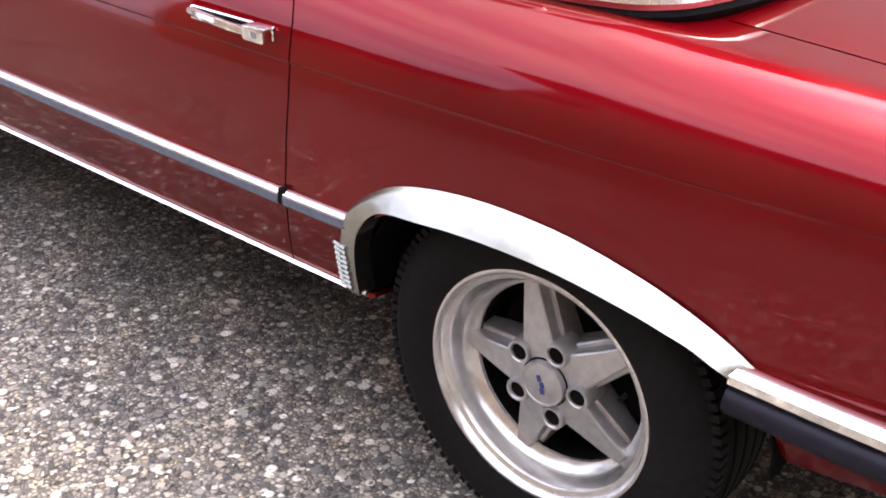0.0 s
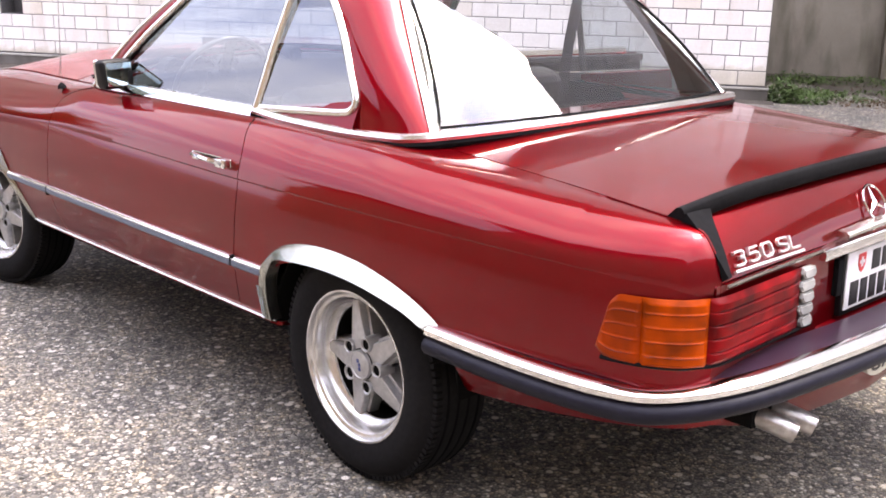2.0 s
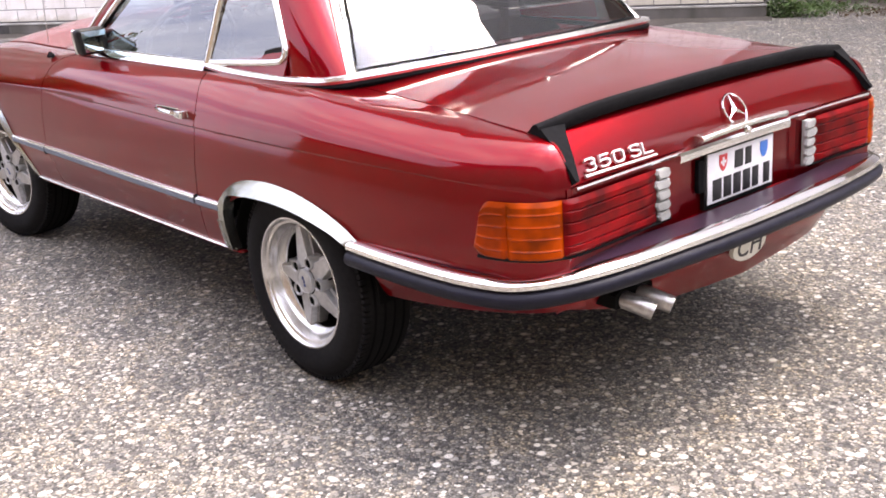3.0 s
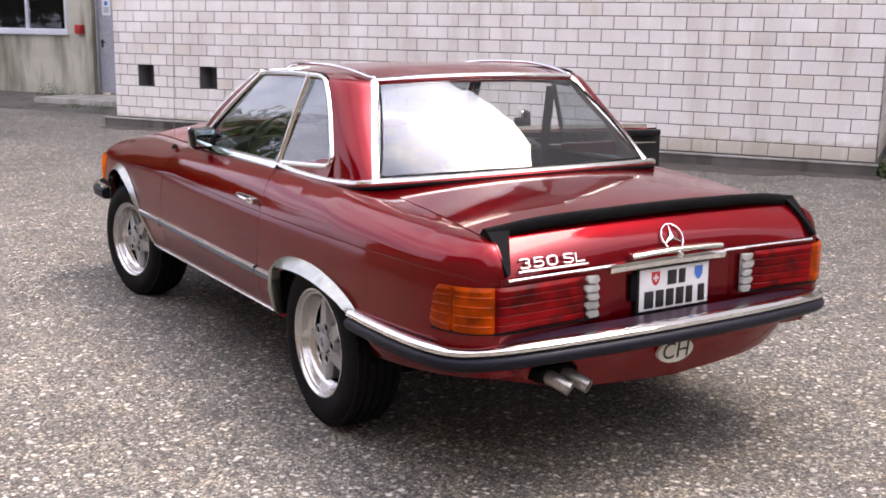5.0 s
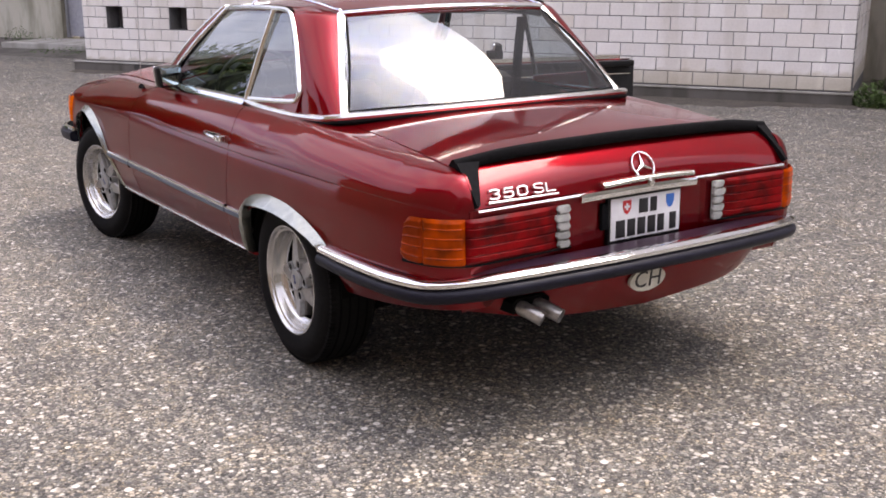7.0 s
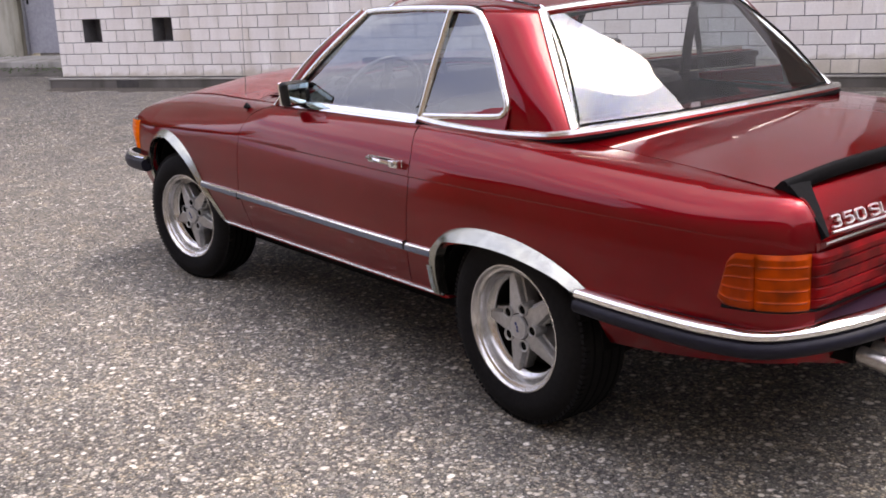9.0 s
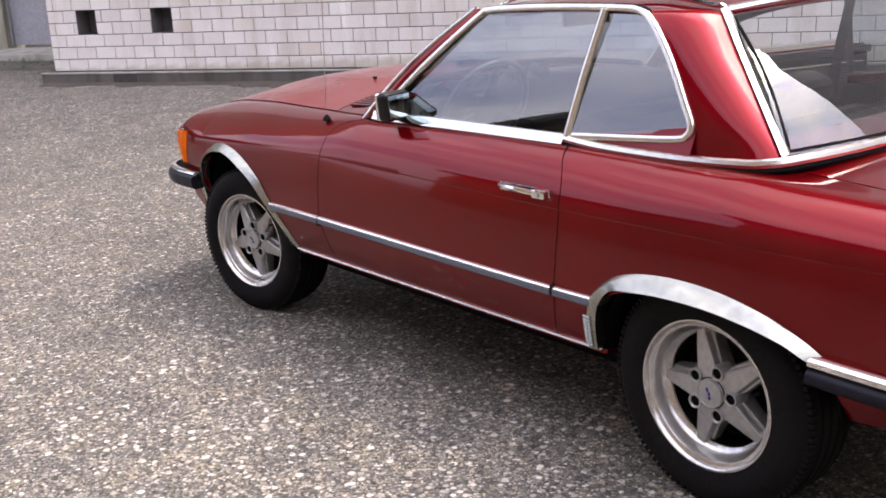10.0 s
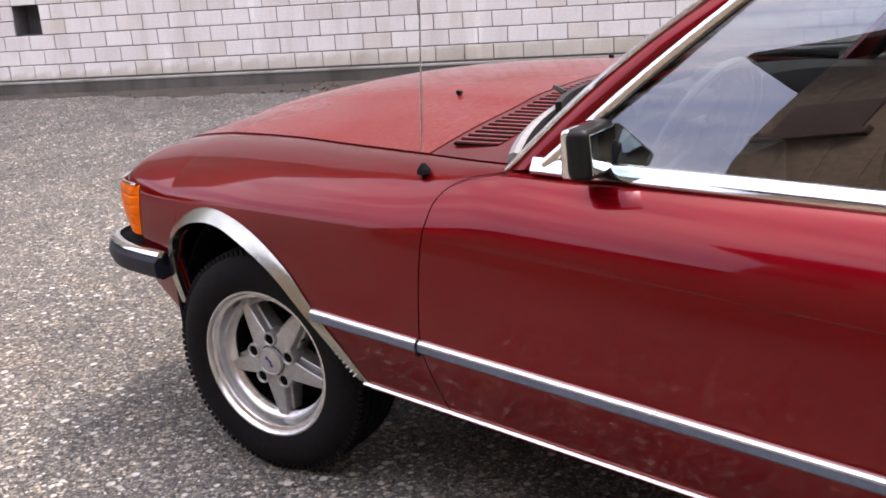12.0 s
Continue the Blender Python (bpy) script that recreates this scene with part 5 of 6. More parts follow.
def wheel(name, label):
    """A wheel at the origin; its outer face points to -y and lies at y = 0."""
    w = thing(name, "", "")
    tyre_prof = [(0.198, 0.012), (0.203, -0.001), (0.222, -0.009), (0.25, -0.013), (0.272, -0.011), (0.294, 0.002), (0.304, 0.012), (0.311, 0.026), (0.317, 0.036), (0.319, 0.06), (0.3195, 0.10), (0.319, 0.145), (0.314, 0.178), (0.29, 0.200), (0.25, 0.206), (0.20, 0.19)]
    part("tyre", lathe(tyre_prof, 72), RUBBER, w, "black tyre with worn tread")
    groove = bmesh.new()
    for y in (0.045, 0.08, 0.115, 0.15):
        lathe([(0.3192, y - 0.004), (0.3202, y - 0.0035), (0.3202, y + 0.0035), (0.3192, y + 0.004)], 72, groove)
    # black bands paint the shade of the tread grooves
    tread = part("tread_groove", groove, UNDER, w)
    blocks = bmesh.new()
    for k in range(104):
        a = 2 * math.pi * k / 104
        m = Matrix.Rotation(a, 4, "Y")
        own = prism([(0.297, -0.0062), (0.3150, -0.0058), (0.3150, 0.0058), (0.297, 0.0062)], 1, 0.009, 0.038)
        own.transform(m)
        joined(blocks, own)
    part("tread_block", blocks, RUBBER, w)
    rim = part("rim", lathe([(0.206, 0.010), (0.2095, 0.003), (0.2075, -0.005), (0.2025, -0.0055), (0.1985, -0.001), (0.1955, 0.006), (0.187, 0.009), (0.183, 0.016), (0.180, 0.034), (0.174, 0.046), (0.1655, 0.054), (0.1605, 0.057), (0.1585, 0.062)], 72), POLISHED, w, "polished alloy rim with scuffed lip")
    # shade behind the spokes is painted: barrel, disc and back all near black
    part("rim_barrel", lathe([(0.1588, 0.061), (0.160, 0.085), (0.164, 0.14), (0.17, 0.18)], 48), UNDER, w, "inner rim barrel, darkened to black for depth")
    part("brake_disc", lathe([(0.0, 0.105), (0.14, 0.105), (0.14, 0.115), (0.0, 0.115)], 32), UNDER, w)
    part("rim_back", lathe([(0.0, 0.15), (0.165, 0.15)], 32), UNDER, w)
    turn = Matrix.Rotation(radians(96), 4, "Y")

    def spoke(wide, face, drop, shelf):
        """One spoke from the hub to the rim: (radius, half width, depth) stations for its face and the lower shelf beside it."""
        own = bmesh.new()
        rings = []
        for k in range(7):
            t = k / 6
            r, w, y = lerp(0.040, 0.169, t), lerp(wide[0], wide[1], t ** 0.8), lerp(face[0], face[1], t ** 1.3)
            ws, ys = lerp(shelf[0], shelf[1], t), y + drop
            prof = [(-ws, 0.10), (-ws, ys + 0.002), (-ws + 0.002, ys), (-w - 0.004, ys), (-w - 0.001, y + 0.0025), (-w + 0.0015, y), (w - 0.0015, y), (w + 0.001, y + 0.0025), (w + 0.004, ys), (ws - 0.002, ys), (ws, ys + 0.002), (ws, 0.10)]
            rings.append([own.verts.new((r, d, q)) for q, d in prof])
        for r0, r1 in zip(rings, rings[1:]):
            for i in range(len(r0) - 1):
                own.faces.new((r0[i], r1[i], r1[i + 1], r0[i + 1]))
        own.faces.new(rings[-1])
        return own
    for k in range(5):
        m = turn @ Matrix.Rotation(2 * math.pi * k / 5, 4, "Y")
        part("spoke", moved(spoke((0.0365, 0.0125), (0.029, 0.048), 0.021, (0.043, 0.0255)), m), ALLOY, w, "silver alloy spoke with stepped flanks", angle=28)
    hub = lathe([(0.058, 0.07), (0.056, 0.036), (0.053, 0.031), (0.043, 0.029), (0.0, 0.029)], 40)
    part("hub", hub, ALLOY, w)
    # flat black ring paints the shade round the cap
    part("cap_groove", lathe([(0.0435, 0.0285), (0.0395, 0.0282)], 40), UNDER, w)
    part("hub_cap", lathe([(0.0405, 0.036), (0.0400, 0.019), (0.0385, 0.0165), (0.0355, 0.0165), (0.0345, 0.0182), (0.028, 0.0168), (0.0, 0.0158)], 40), ALLOY, w, "domed silver hub cap")
    mark = bmesh.new()
    for q, h, d in ((-0.012, 0.0055, 0.0), (0.0, 0.0048, 0.0022), (0.011, 0.005, -0.001)):
        block(q - h, q + h, 0.0135, 0.0168, d - 0.0032, d + 0.0032, 0.001, bm=mark)
    part("cap_mark", moved(mark, Matrix.Rotation(radians(58), 4, "Y")), MARK_BLUE, w)
    for k in range(5):
        a = 2 * math.pi * (k + 0.5) / 5
        m = turn @ Matrix.Rotation(-a, 4, "Y") @ Matrix.Translation((0.0630, 0, 0))
        boss = part("lug_boss", moved(lathe([(0.0225, 0.07), (0.0212, 0.025), (0.0198, 0.0215), (0.0165, 0.0215), (0.0148, 0.0235), (0.0145, 0.0286)], 18), m), ALLOY, w)
        # black disc paints the shade in the lug hole
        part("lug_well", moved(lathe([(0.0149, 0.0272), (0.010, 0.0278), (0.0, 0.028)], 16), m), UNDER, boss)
    part("valve", moved(sweep([(0.150, 0.03, 0), (0.150, 0.012, 0)], circle(0.004, 6)), Matrix.Rotation(radians(-28), 4, "Y")), BLACK, rim)
    return w


wheel_l = wheel("wheel", "")
wheel_l.parent = car
wheel_l.matrix_basis = pose(-0.003, -0.858, 0.3185, 0, 12, 0)
for m in (pose(-2.452, -0.872, 0.3185, 0, -4, 12), pose(0, 0.850, 0.3185, 0, 20, 180), pose(-2.456, 0.85, 0.3185, 0, 40, 192)):
    copy_thing(wheel_l, m)

# ---- rear details ----


def spoiler():
    pts = [(-0.700, 0.872, 0.857), (-0.5, 0.886, 0.880), (-0.25, 0.892, 0.888), (0, 0.894, 0.891), (0.25, 0.892, 0.888), (0.5, 0.886, 0.880), (0.700, 0.872, 0.857)]
    path = [Vector((x, y, z)) for y, x, z in pts]
    bm = sweep(smooth_line(path, 6), [(-0.030, -0.006), (0.004, -0.022), (0.014, -0.016), (0.015, 0.012), (0.008, 0.019), (-0.004, 0.017)])
    for s in (-1, 1):
        own = bmesh.new()
        for k in range(9):
            t = k / 8
            x, z = lerp(0.875, 0.984, t), lerp(0.858, 0.745, t)
            wd = lerp(0.085 if s < 0 else 0.05, 0.012, t ** 0.75)
            for dx, dz in ((0.0, -0.004), (0.016, 0.008)):
                for dy in (0.0, -wd):
                    own.verts.new((x + dx + 0.006 * math.sin(math.pi * t), s * (0.700 + dy), z + dz))
        own.verts.ensure_lookup_table()
        v = own.verts
        for k in range(8):
            a, b = 4 * k, 4 * k + 4
            for i, j in ((0, 1), (1, 3), (3, 2), (2, 0)):
                own.faces.new((v[a + i], v[a + j], v[b + j], v[b + i]))
        own.faces.new((v[0], v[1], v[3], v[2]))
        own.faces.new((v[32], v[33], v[35], v[34]))
        joined(bm, own)
    return bm


part("lip_spoiler", spoiler(), BLACK, lid, "black rubber lip spoiler", angle=75)
part("lid_strip", sweep([(rear_x(y) + 0.006, y, 0.731) for y in np.linspace(-0.69, 0.69, 40)], circle(0.005, 6)), CHROME, lid, "thin chrome strip under the lid")
part("grip_bar", sweep(smooth_line([(0.982, -0.20, 0.752), (0.985, -0.1, 0.757), (0.986, 0, 0.759), (0.985, 0.1, 0.757), (0.982, 0.20, 0.752)], 6), [(-0.02, -0.007), (0.008, -0.008), (0.012, -0.003), (0.012, 0.003), (0.006, 0.008), (-0.02, 0.008)]), BRIGHT, lid, "chrome lid grip")
part("grip_plate", sweep(smooth_line([(0.978, -0.290, 0.722), (0.985, -0.15, 0.727), (0.986, 0, 0.728), (0.985, 0.12, 0.727), (0.980, 0.215, 0.723)], 6), [(-0.02, -0.013), (0.009, -0.014), (0.012, 0.0), (0.008, 0.012), (-0.02, 0.013)]), CHROME, lid, "long chrome bar over the plate")
part("lid_lock", moved(lathe([(0.0, -0.012), (0.010, -0.011), (0.013, 0.0)], 14), pose(0.990, 0, 0.742, 0, 0, 90)), CHROME, lid)
emblem = part("emblem_ring", moved(sweep([(0.046 * math.cos(a), 0.046 * math.sin(a), 0) for a in np.linspace(0, 2 * math.pi, 40, endpoint=False)], circle(0.0028, 6), closed=True), Matrix.Translation((0.950, 0.001, 0.795)) @ Matrix.Rotation(radians(-30), 4, "Y") @ pose(0, 0, 0, 90, 0, 90)), CHROME, lid, "chrome ring emblem")
for k in range(3):
    a = radians(90 + 120 * k)
    own = bmesh.new()
    d, q = Vector((math.cos(a), math.sin(a), 0)), Vector((-math.sin(a), math.cos(a), 0))
    tip, ridge = own.verts.new(d * 0.045), own.verts.new(Vector((0, 0, 0.006)))
    l, r, back = own.verts.new(q * 0.008 - d * 0.002), own.verts.new(q * -0.008 - d * 0.002), own.verts.new((0, 0, -0.002))
    for tri in ((tip, l, ridge), (tip, ridge, r), (tip, back, l), (tip, r, back)):
        own.faces.new(tri)
    part("emblem_arm", moved(own, Matrix.Translation((0.950, 0.001, 0.795)) @ Matrix.Rotation(radians(-30), 4, "Y") @ pose(0, 0, 0, 90, 0, 90)), CHROME, emblem, angle=10)
badge_m = Matrix.Translation((0.9655, -0.512, 0.7745)) @ Matrix.Rotation(radians(-30), 4, "Y") @ pose(0, 0, 0, 90, 0, 90) @ Matrix.Diagonal((1.07, 1, 1, 1))
badge = part("badge_bar", moved(block(-0.125, 0.125, -0.031, -0.025, -0.003, 0.004, 0.001), badge_m), BADGE, lid, "chrome badge bar under the letters")
STROKES = {
    "3": [[(-0.5, 0.42), (-0.3, 0.5), (0.3, 0.5), (0.5, 0.36), (0.44, 0.1), (0.0, 0.04)], [(0.0, 0.04), (0.44, -0.04), (0.5, -0.36), (0.3, -0.5), (-0.3, -0.5), (-0.5, -0.4)]],
    "5": [[(0.48, 0.5), (-0.42, 0.5), (-0.46, 0.06), (0.2, 0.1), (0.46, -0.02), (0.48, -0.34), (0.24, -0.5), (-0.3, -0.5), (-0.5, -0.4)]],
    "0": [[(-0.5, 0.3), (-0.3, 0.5), (0.3, 0.5), (0.5, 0.3), (0.5, -0.3), (0.3, -0.5), (-0.3, -0.5), (-0.5, -0.3), (-0.5, 0.3)]],
    "S": [[(0.5, 0.38), (0.3, 0.5), (-0.3, 0.5), (-0.5, 0.34), (-0.44, 0.1), (0.44, -0.06), (0.5, -0.34), (0.3, -0.5), (-0.3, -0.5), (-0.5, -0.38)]],
    "L": [[(-0.46, 0.5), (-0.46, -0.5), (0.5, -0.5)]],
}
for letter, place in zip("350SL", (-0.098, -0.049, 0.0, 0.058, 0.101)):
    own = bmesh.new()
    for line in STROKES[letter]:
        sweep([(x * 0.033 + y * 0.005, y * 0.028 - 0.003, 0.002) for x, y in line], [(-0.0030, -0.004), (0.0030, -0.004), (0.0022, 0.003), (-0.0022, 0.003)], up=(0, 0, 1), bm=own)
    part("badge_letter", moved(own, badge_m @ Matrix.Translation((place, 0, 0))), BADGE, badge, "chrome letter " + letter)

plate = thing("number_plate", "", "")
plate.parent = car
px = 0.972
part("plate_holder", block(px - 0.03, px, -0.166, 0.160, 0.546, 0.706, 0.004), PLASTIC, plate, "black plate holder")
part("plate_sheet", block(px, px + 0.004, -0.156, 0.152, 0.560, 0.700, 0.0015), WHITE_PLATE, plate, "white number plate")
for y0, y1, z0, z1 in ((-0.035, 0.005, 0.640, 0.689), (0.015, 0.045, 0.640, 0.689), (-0.135, -0.095, 0.568, 0.626), (-0.085, -0.05, 0.568, 0.626), (-0.04, -0.005, 0.568, 0.626), (0.005, 0.04, 0.568, 0.626), (0.05, 0.08, 0.568, 0.626), (0.105, 0.135, 0.568, 0.626)):
    part("plate_bar", block(px + 0.004, px + 0.0055, y0, y1, z0, z1, 0.0004), INK, plate)
shield = [(-0.018, 0.69), (0.018, 0.69), (0.018, 0.665), (0.010, 0.65), (0, 0.643), (-0.010, 0.65), (-0.018, 0.665)]
part("red_shield", prism([(y - 0.088, z) for y, z in shield], 0, px + 0.004, px + 0.0055), PLATE_RED, plate)
part("blue_shield", prism([(y + 0.105, z) for y, z in shield], 0, px + 0.004, px + 0.0055), PLATE_BLUE, plate)
for a, b, c, e in ((-0.004, 0.004, -0.012, 0.012), (-0.012, 0.012, -0.004, 0.004)):
    part("shield_cross", block(px + 0.0055, px + 0.0062, -0.088 + a, -0.088 + b, 0.669 + c, 0.669 + e), WHITE_PLATE, plate)
part("plate_buffer", block(0.945, 0.972, -0.19, -0.168, 0.60, 0.69, 0.004), BLACK, car)

oval_m = Matrix.Translation((1.028, -0.035, 0.426)) @ Matrix.Rotation(radians(9), 4, "Y") @ pose(0, 0, 0, 90, 0, 90)
ring = [(0.078 * math.cos(a), 0.042 * math.sin(a)) for a in np.linspace(0, 2 * math.pi, 40, endpoint=False)]
oval = part("country_sticker", moved(prism(ring, 2, -0.012, 0.002), oval_m), STICKER, car, "cream oval sticker with black letters CH")
lettering("sticker_letters", "CH", 0.084, 0.0008, INK, oval, oval_m @ Matrix.Translation((0, 0, 0.003)), "black letters CH", 1.05)

for k, (y, l) in enumerate(((-0.548, 0.0), (-0.484, 0.01))):
    path = smooth_line([(0.55, y, 0.37), (0.85, y, 0.395), (0.965, y + 0.002, 0.412), (1.02, y + 0.016, 0.406), (1.066 + l, y + 0.044, 0.384)], 6)
    tail = part("exhaust_pipe", sweep(path, circle(0.0235, 16), caps=False), STEEL, car, "twin steel exhaust tail pipe", thick=0.003)
    # black disc paints the shade inside the pipe end
    part("pipe_dark", moved(lathe([(0.0, 0), (0.022, 0)], 16), Matrix.Translation((1.055 + l, y + 0.037, 0.389)) @ pose(0, 0, 0, 0, 25, 120)), UNDER, tail)
# black patch on the valance paints the shadow round the pipes
part("exhaust_opening", prism([(-0.575, 0.395), (-0.43, 0.385), (-0.43, 0.43), (-0.45, 0.443), (-0.555, 0.443), (-0.575, 0.43)], 0, 0.93, 1.004), UNDER, car)
part("muffler", block(0.42, 0.78, -0.56, -0.36, 0.37, 0.46, 0.04), UNDER, car)

# ---- cabin ----


def seat(y):
    st = thing("seat", "", "")
    st.parent = car
    part("cushion", block(-1.28, -0.78, y - 0.25, y + 0.25, 0.34, 0.50, 0.05, seg=3), LEATHER, st, "dark leather seat cushion")
    part("backrest", moved(block(-0.06, 0.07, y - 0.25, y + 0.25, 0.0, 0.56, 0.05, seg=3), Matrix.Translation((-0.80, 0, 0.43)) @ Matrix.Rotation(radians(18), 4, "Y")), LEATHER, st, "dark leather backrest")


seat(-0.36)
seat(0.36)
DASH = [(0.0, -0.01), (0.05, 0.004), (0.12, 0.006), (0.165, -0.012), (0.175, -0.06), (0.15, -0.2), (0.11, -0.36)]


def dash_pt(u, v):
    w = (u * 2 - 1) * 0.97
    dx, dz = DASH[int(round(v * (len(DASH) - 1)))]
    return (-1.575 - 0.135 * (1 - abs(w) ** 3.5) + dx, w * 0.735, 0.918 + 0.062 * (1 - w * w) + dz)


part("dashboard", grid(dash_pt, 30, len(DASH) - 1), LEATHER, car, "black padded dashboard", thick=0.01)
for y in (-0.47, -0.36, -0.25):
    part("gauge_hood", moved(lathe([(0.055, 0.06), (0.055, -0.01), (0.050, -0.012), (0.048, 0.02), (0.0, 0.03)], 20), pose(-1.555, y, 0.945, 0, 0, 90)), PLASTIC, car)
for y in (-0.06, 0.06):
    part("vent_hood", moved(lathe([(0.034, 0.05), (0.034, -0.01), (0.028, -0.014), (0.0, 0.0)], 16), pose(-1.555, y, 0.985, 0, 0, 90)), PLASTIC, car)
wheel_m = Matrix.Translation((-1.42, -0.36, 0.90)) @ Matrix.Rotation(radians(-65), 4, "Y")
steer = part("steering_wheel", moved(sweep([(0.195 * math.cos(a), 0.195 * math.sin(a), 0) for a in np.linspace(0, 2 * math.pi, 48, endpoint=False)], circle(0.010, 8), closed=True), wheel_m), RIM_GREY, car, "thin grey-black steering wheel")
for a in (0, 120, 240):
    part("wheel_spoke", moved(block(0.03, 0.19, -0.022, 0.022, -0.008, 0.008, 0.006), wheel_m @ Matrix.Rotation(radians(a), 4, "Z")), PLASTIC, steer)
part("horn_pad", moved(block(-0.06, 0.06, -0.06, 0.06, -0.012, 0.03, 0.02, seg=3), wheel_m), PLASTIC, steer)
part("column", sweep([(-1.44, -0.36, 0.89), (-1.66, -0.36, 0.79)], circle(0.035, 10)), PLASTIC, steer)
part("rear_mirror", block(-1.195, -1.168, -0.17, 0.06, 1.185, 1.245, 0.012, seg=3), PLASTIC, car, "black interior mirror")
part("mirror_stalk", sweep([(-1.18, -0.05, 1.24), (-1.20, -0.04, 1.288)], circle(0.008, 6)), PLASTIC, car)
for y in (-0.36, 0.36):
    part("sun_visor", block(-1.15, -1.0, y - 0.18, y + 0.18, 1.258, 1.272, 0.006), LEATHER, car)
part("headliner", grid(lambda u, v: (lerp(-1.13, -0.22, u), (v * 2 - 1) * (ROOF_Y(lerp(-1.13, -0.22, u)) - 0.012), ROOF_Z(lerp(-1.13, -0.22, u)) - 0.022 - 0.03 * abs(v * 2 - 1) ** 3), 14, 14), LEATHER, hardtop)
part("parcel_shelf", grid(lambda u, v: (lerp(-0.62, 0.14, u), (v * 2 - 1) * lerp(0.72, 0.62, u), lerp(0.80, 0.905, u ** 0.6) + 0.01 * math.sin(20 * u)), 12, 12), CARPET, car, "dark carpeted shelf behind the seats", thick=0.01)
part("cabin_floor", block(-1.9, -0.4, -0.70, 0.70, 0.29, 0.33), CARPET, car)
part("centre_tunnel", block(-1.6, -0.6, -0.10, 0.10, 0.3, 0.50, 0.03), CARPET, car)
part("console", block(-1.60, -1.45, -0.1, 0.1, 0.45, 0.82, 0.02), PLASTIC, car)
part("gear_lever", sweep([(-1.12, 0, 0.5), (-1.14, 0, 0.66)], circle(0.012, 8)), PLASTIC, car)
for s in (-1, 1):
    card = part("door_card", block(-1.72, -0.55, min(s * 0.74, s * 0.775), max(s * 0.74, s * 0.775), 0.40, 0.88, 0.012), LEATHER, doors[s], "black padded door lining")
    part("door_capping", block(-1.70, -0.57, min(s * 0.69, s * 0.742), max(s * 0.69, s * 0.742), 0.87, 0.905, 0.012), PLASTIC, card)
    part("arm_rest", block(-1.35, -0.8, min(s * 0.67, s * 0.74), max(s * 0.67, s * 0.74), 0.60, 0.66, 0.02), LEATHER, card)
    part("lining_strip", block(-1.68, -0.58, min(s * 0.735, s * 0.74), max(s * 0.735, s * 0.74), 0.82, 0.828, 0.002), CHROME, card)
part("belt_strip", sweep([(x, 0.758, 0.924) for x in np.linspace(-1.56, -0.64, 6)], [(-0.012, -0.016), (0.012, -0.016), (0.012, 0.010), (-0.012, 0.016)]), CHROME, doors[1])
part("seat_belt", sweep(smooth_line([(-0.52, 0.60, 1.22), (-0.58, 0.62, 1.0), (-0.62, 0.64, 0.75)], 5), [(-0.022, -0.001), (0.022, -0.001), (0.022, 0.001), (-0.022, 0.001)]), PLASTIC, car)

# the far door stands wide open on its front hinge
hinge = Vector((-1.79, 0.872, 0))
doors[1].matrix_basis = Matrix.Translation(hinge) @ Matrix.Rotation(radians(72), 4, "Z") @ Matrix.Translation(-hinge)

# ---- across the yard: what paint and glass mirror ----
SHUTTER = speckled("dark_brown_shutter", (0.11, 0.07, 0.06), 0.7, 0.0, 0.2, 15.0)
shed = thing("brown_building", "brown boarded building with dark eaves across the yard", "building")
part("wall", block(-4.6, 10, -13, -7.0, 0, 5.95), WOOD, shed)
for k in range(37):
    part("board", block(-4.6 + 0.39 * k + 0.004, -4.6 + 0.39 * k + 0.386, -7.0, -6.98, 0.3, 5.85, 0.004), WOOD, shed)
part("roof", prism([(-6.4, 5.97), (-6.4, 6.11), (-9.9, 7.75), (-13.6, 6.05), (-13.6, 5.95)], 0, -5.3, 10.7), ROOF, shed)
part("annex_wall", block(-9.5, -4.6, -11, -7.6, 0, 3.6), WOOD, shed)
part("annex_roof", block(-9.8, -4.62, -11.2, -7.3, 3.6, 3.75, 0.02), ROOF, shed)
shutter = part("shutter", block(-4.45, -3.70, -6.98, -6.93, 4.25, 4.82, 0.01), SHUTTER, shed)
part("shutter_sill", block(-4.55, -3.60, -6.98, -6.86, 4.13, 4.25, 0.01), SHUTTER, shed)

wall_end = part("wall_yard_end", block(13.0, 13.4, -13, 16, 0, 7.0), RENDER)
tagged(wall_end, "plain rendered wall closing the yard", "wall", kind="structure")


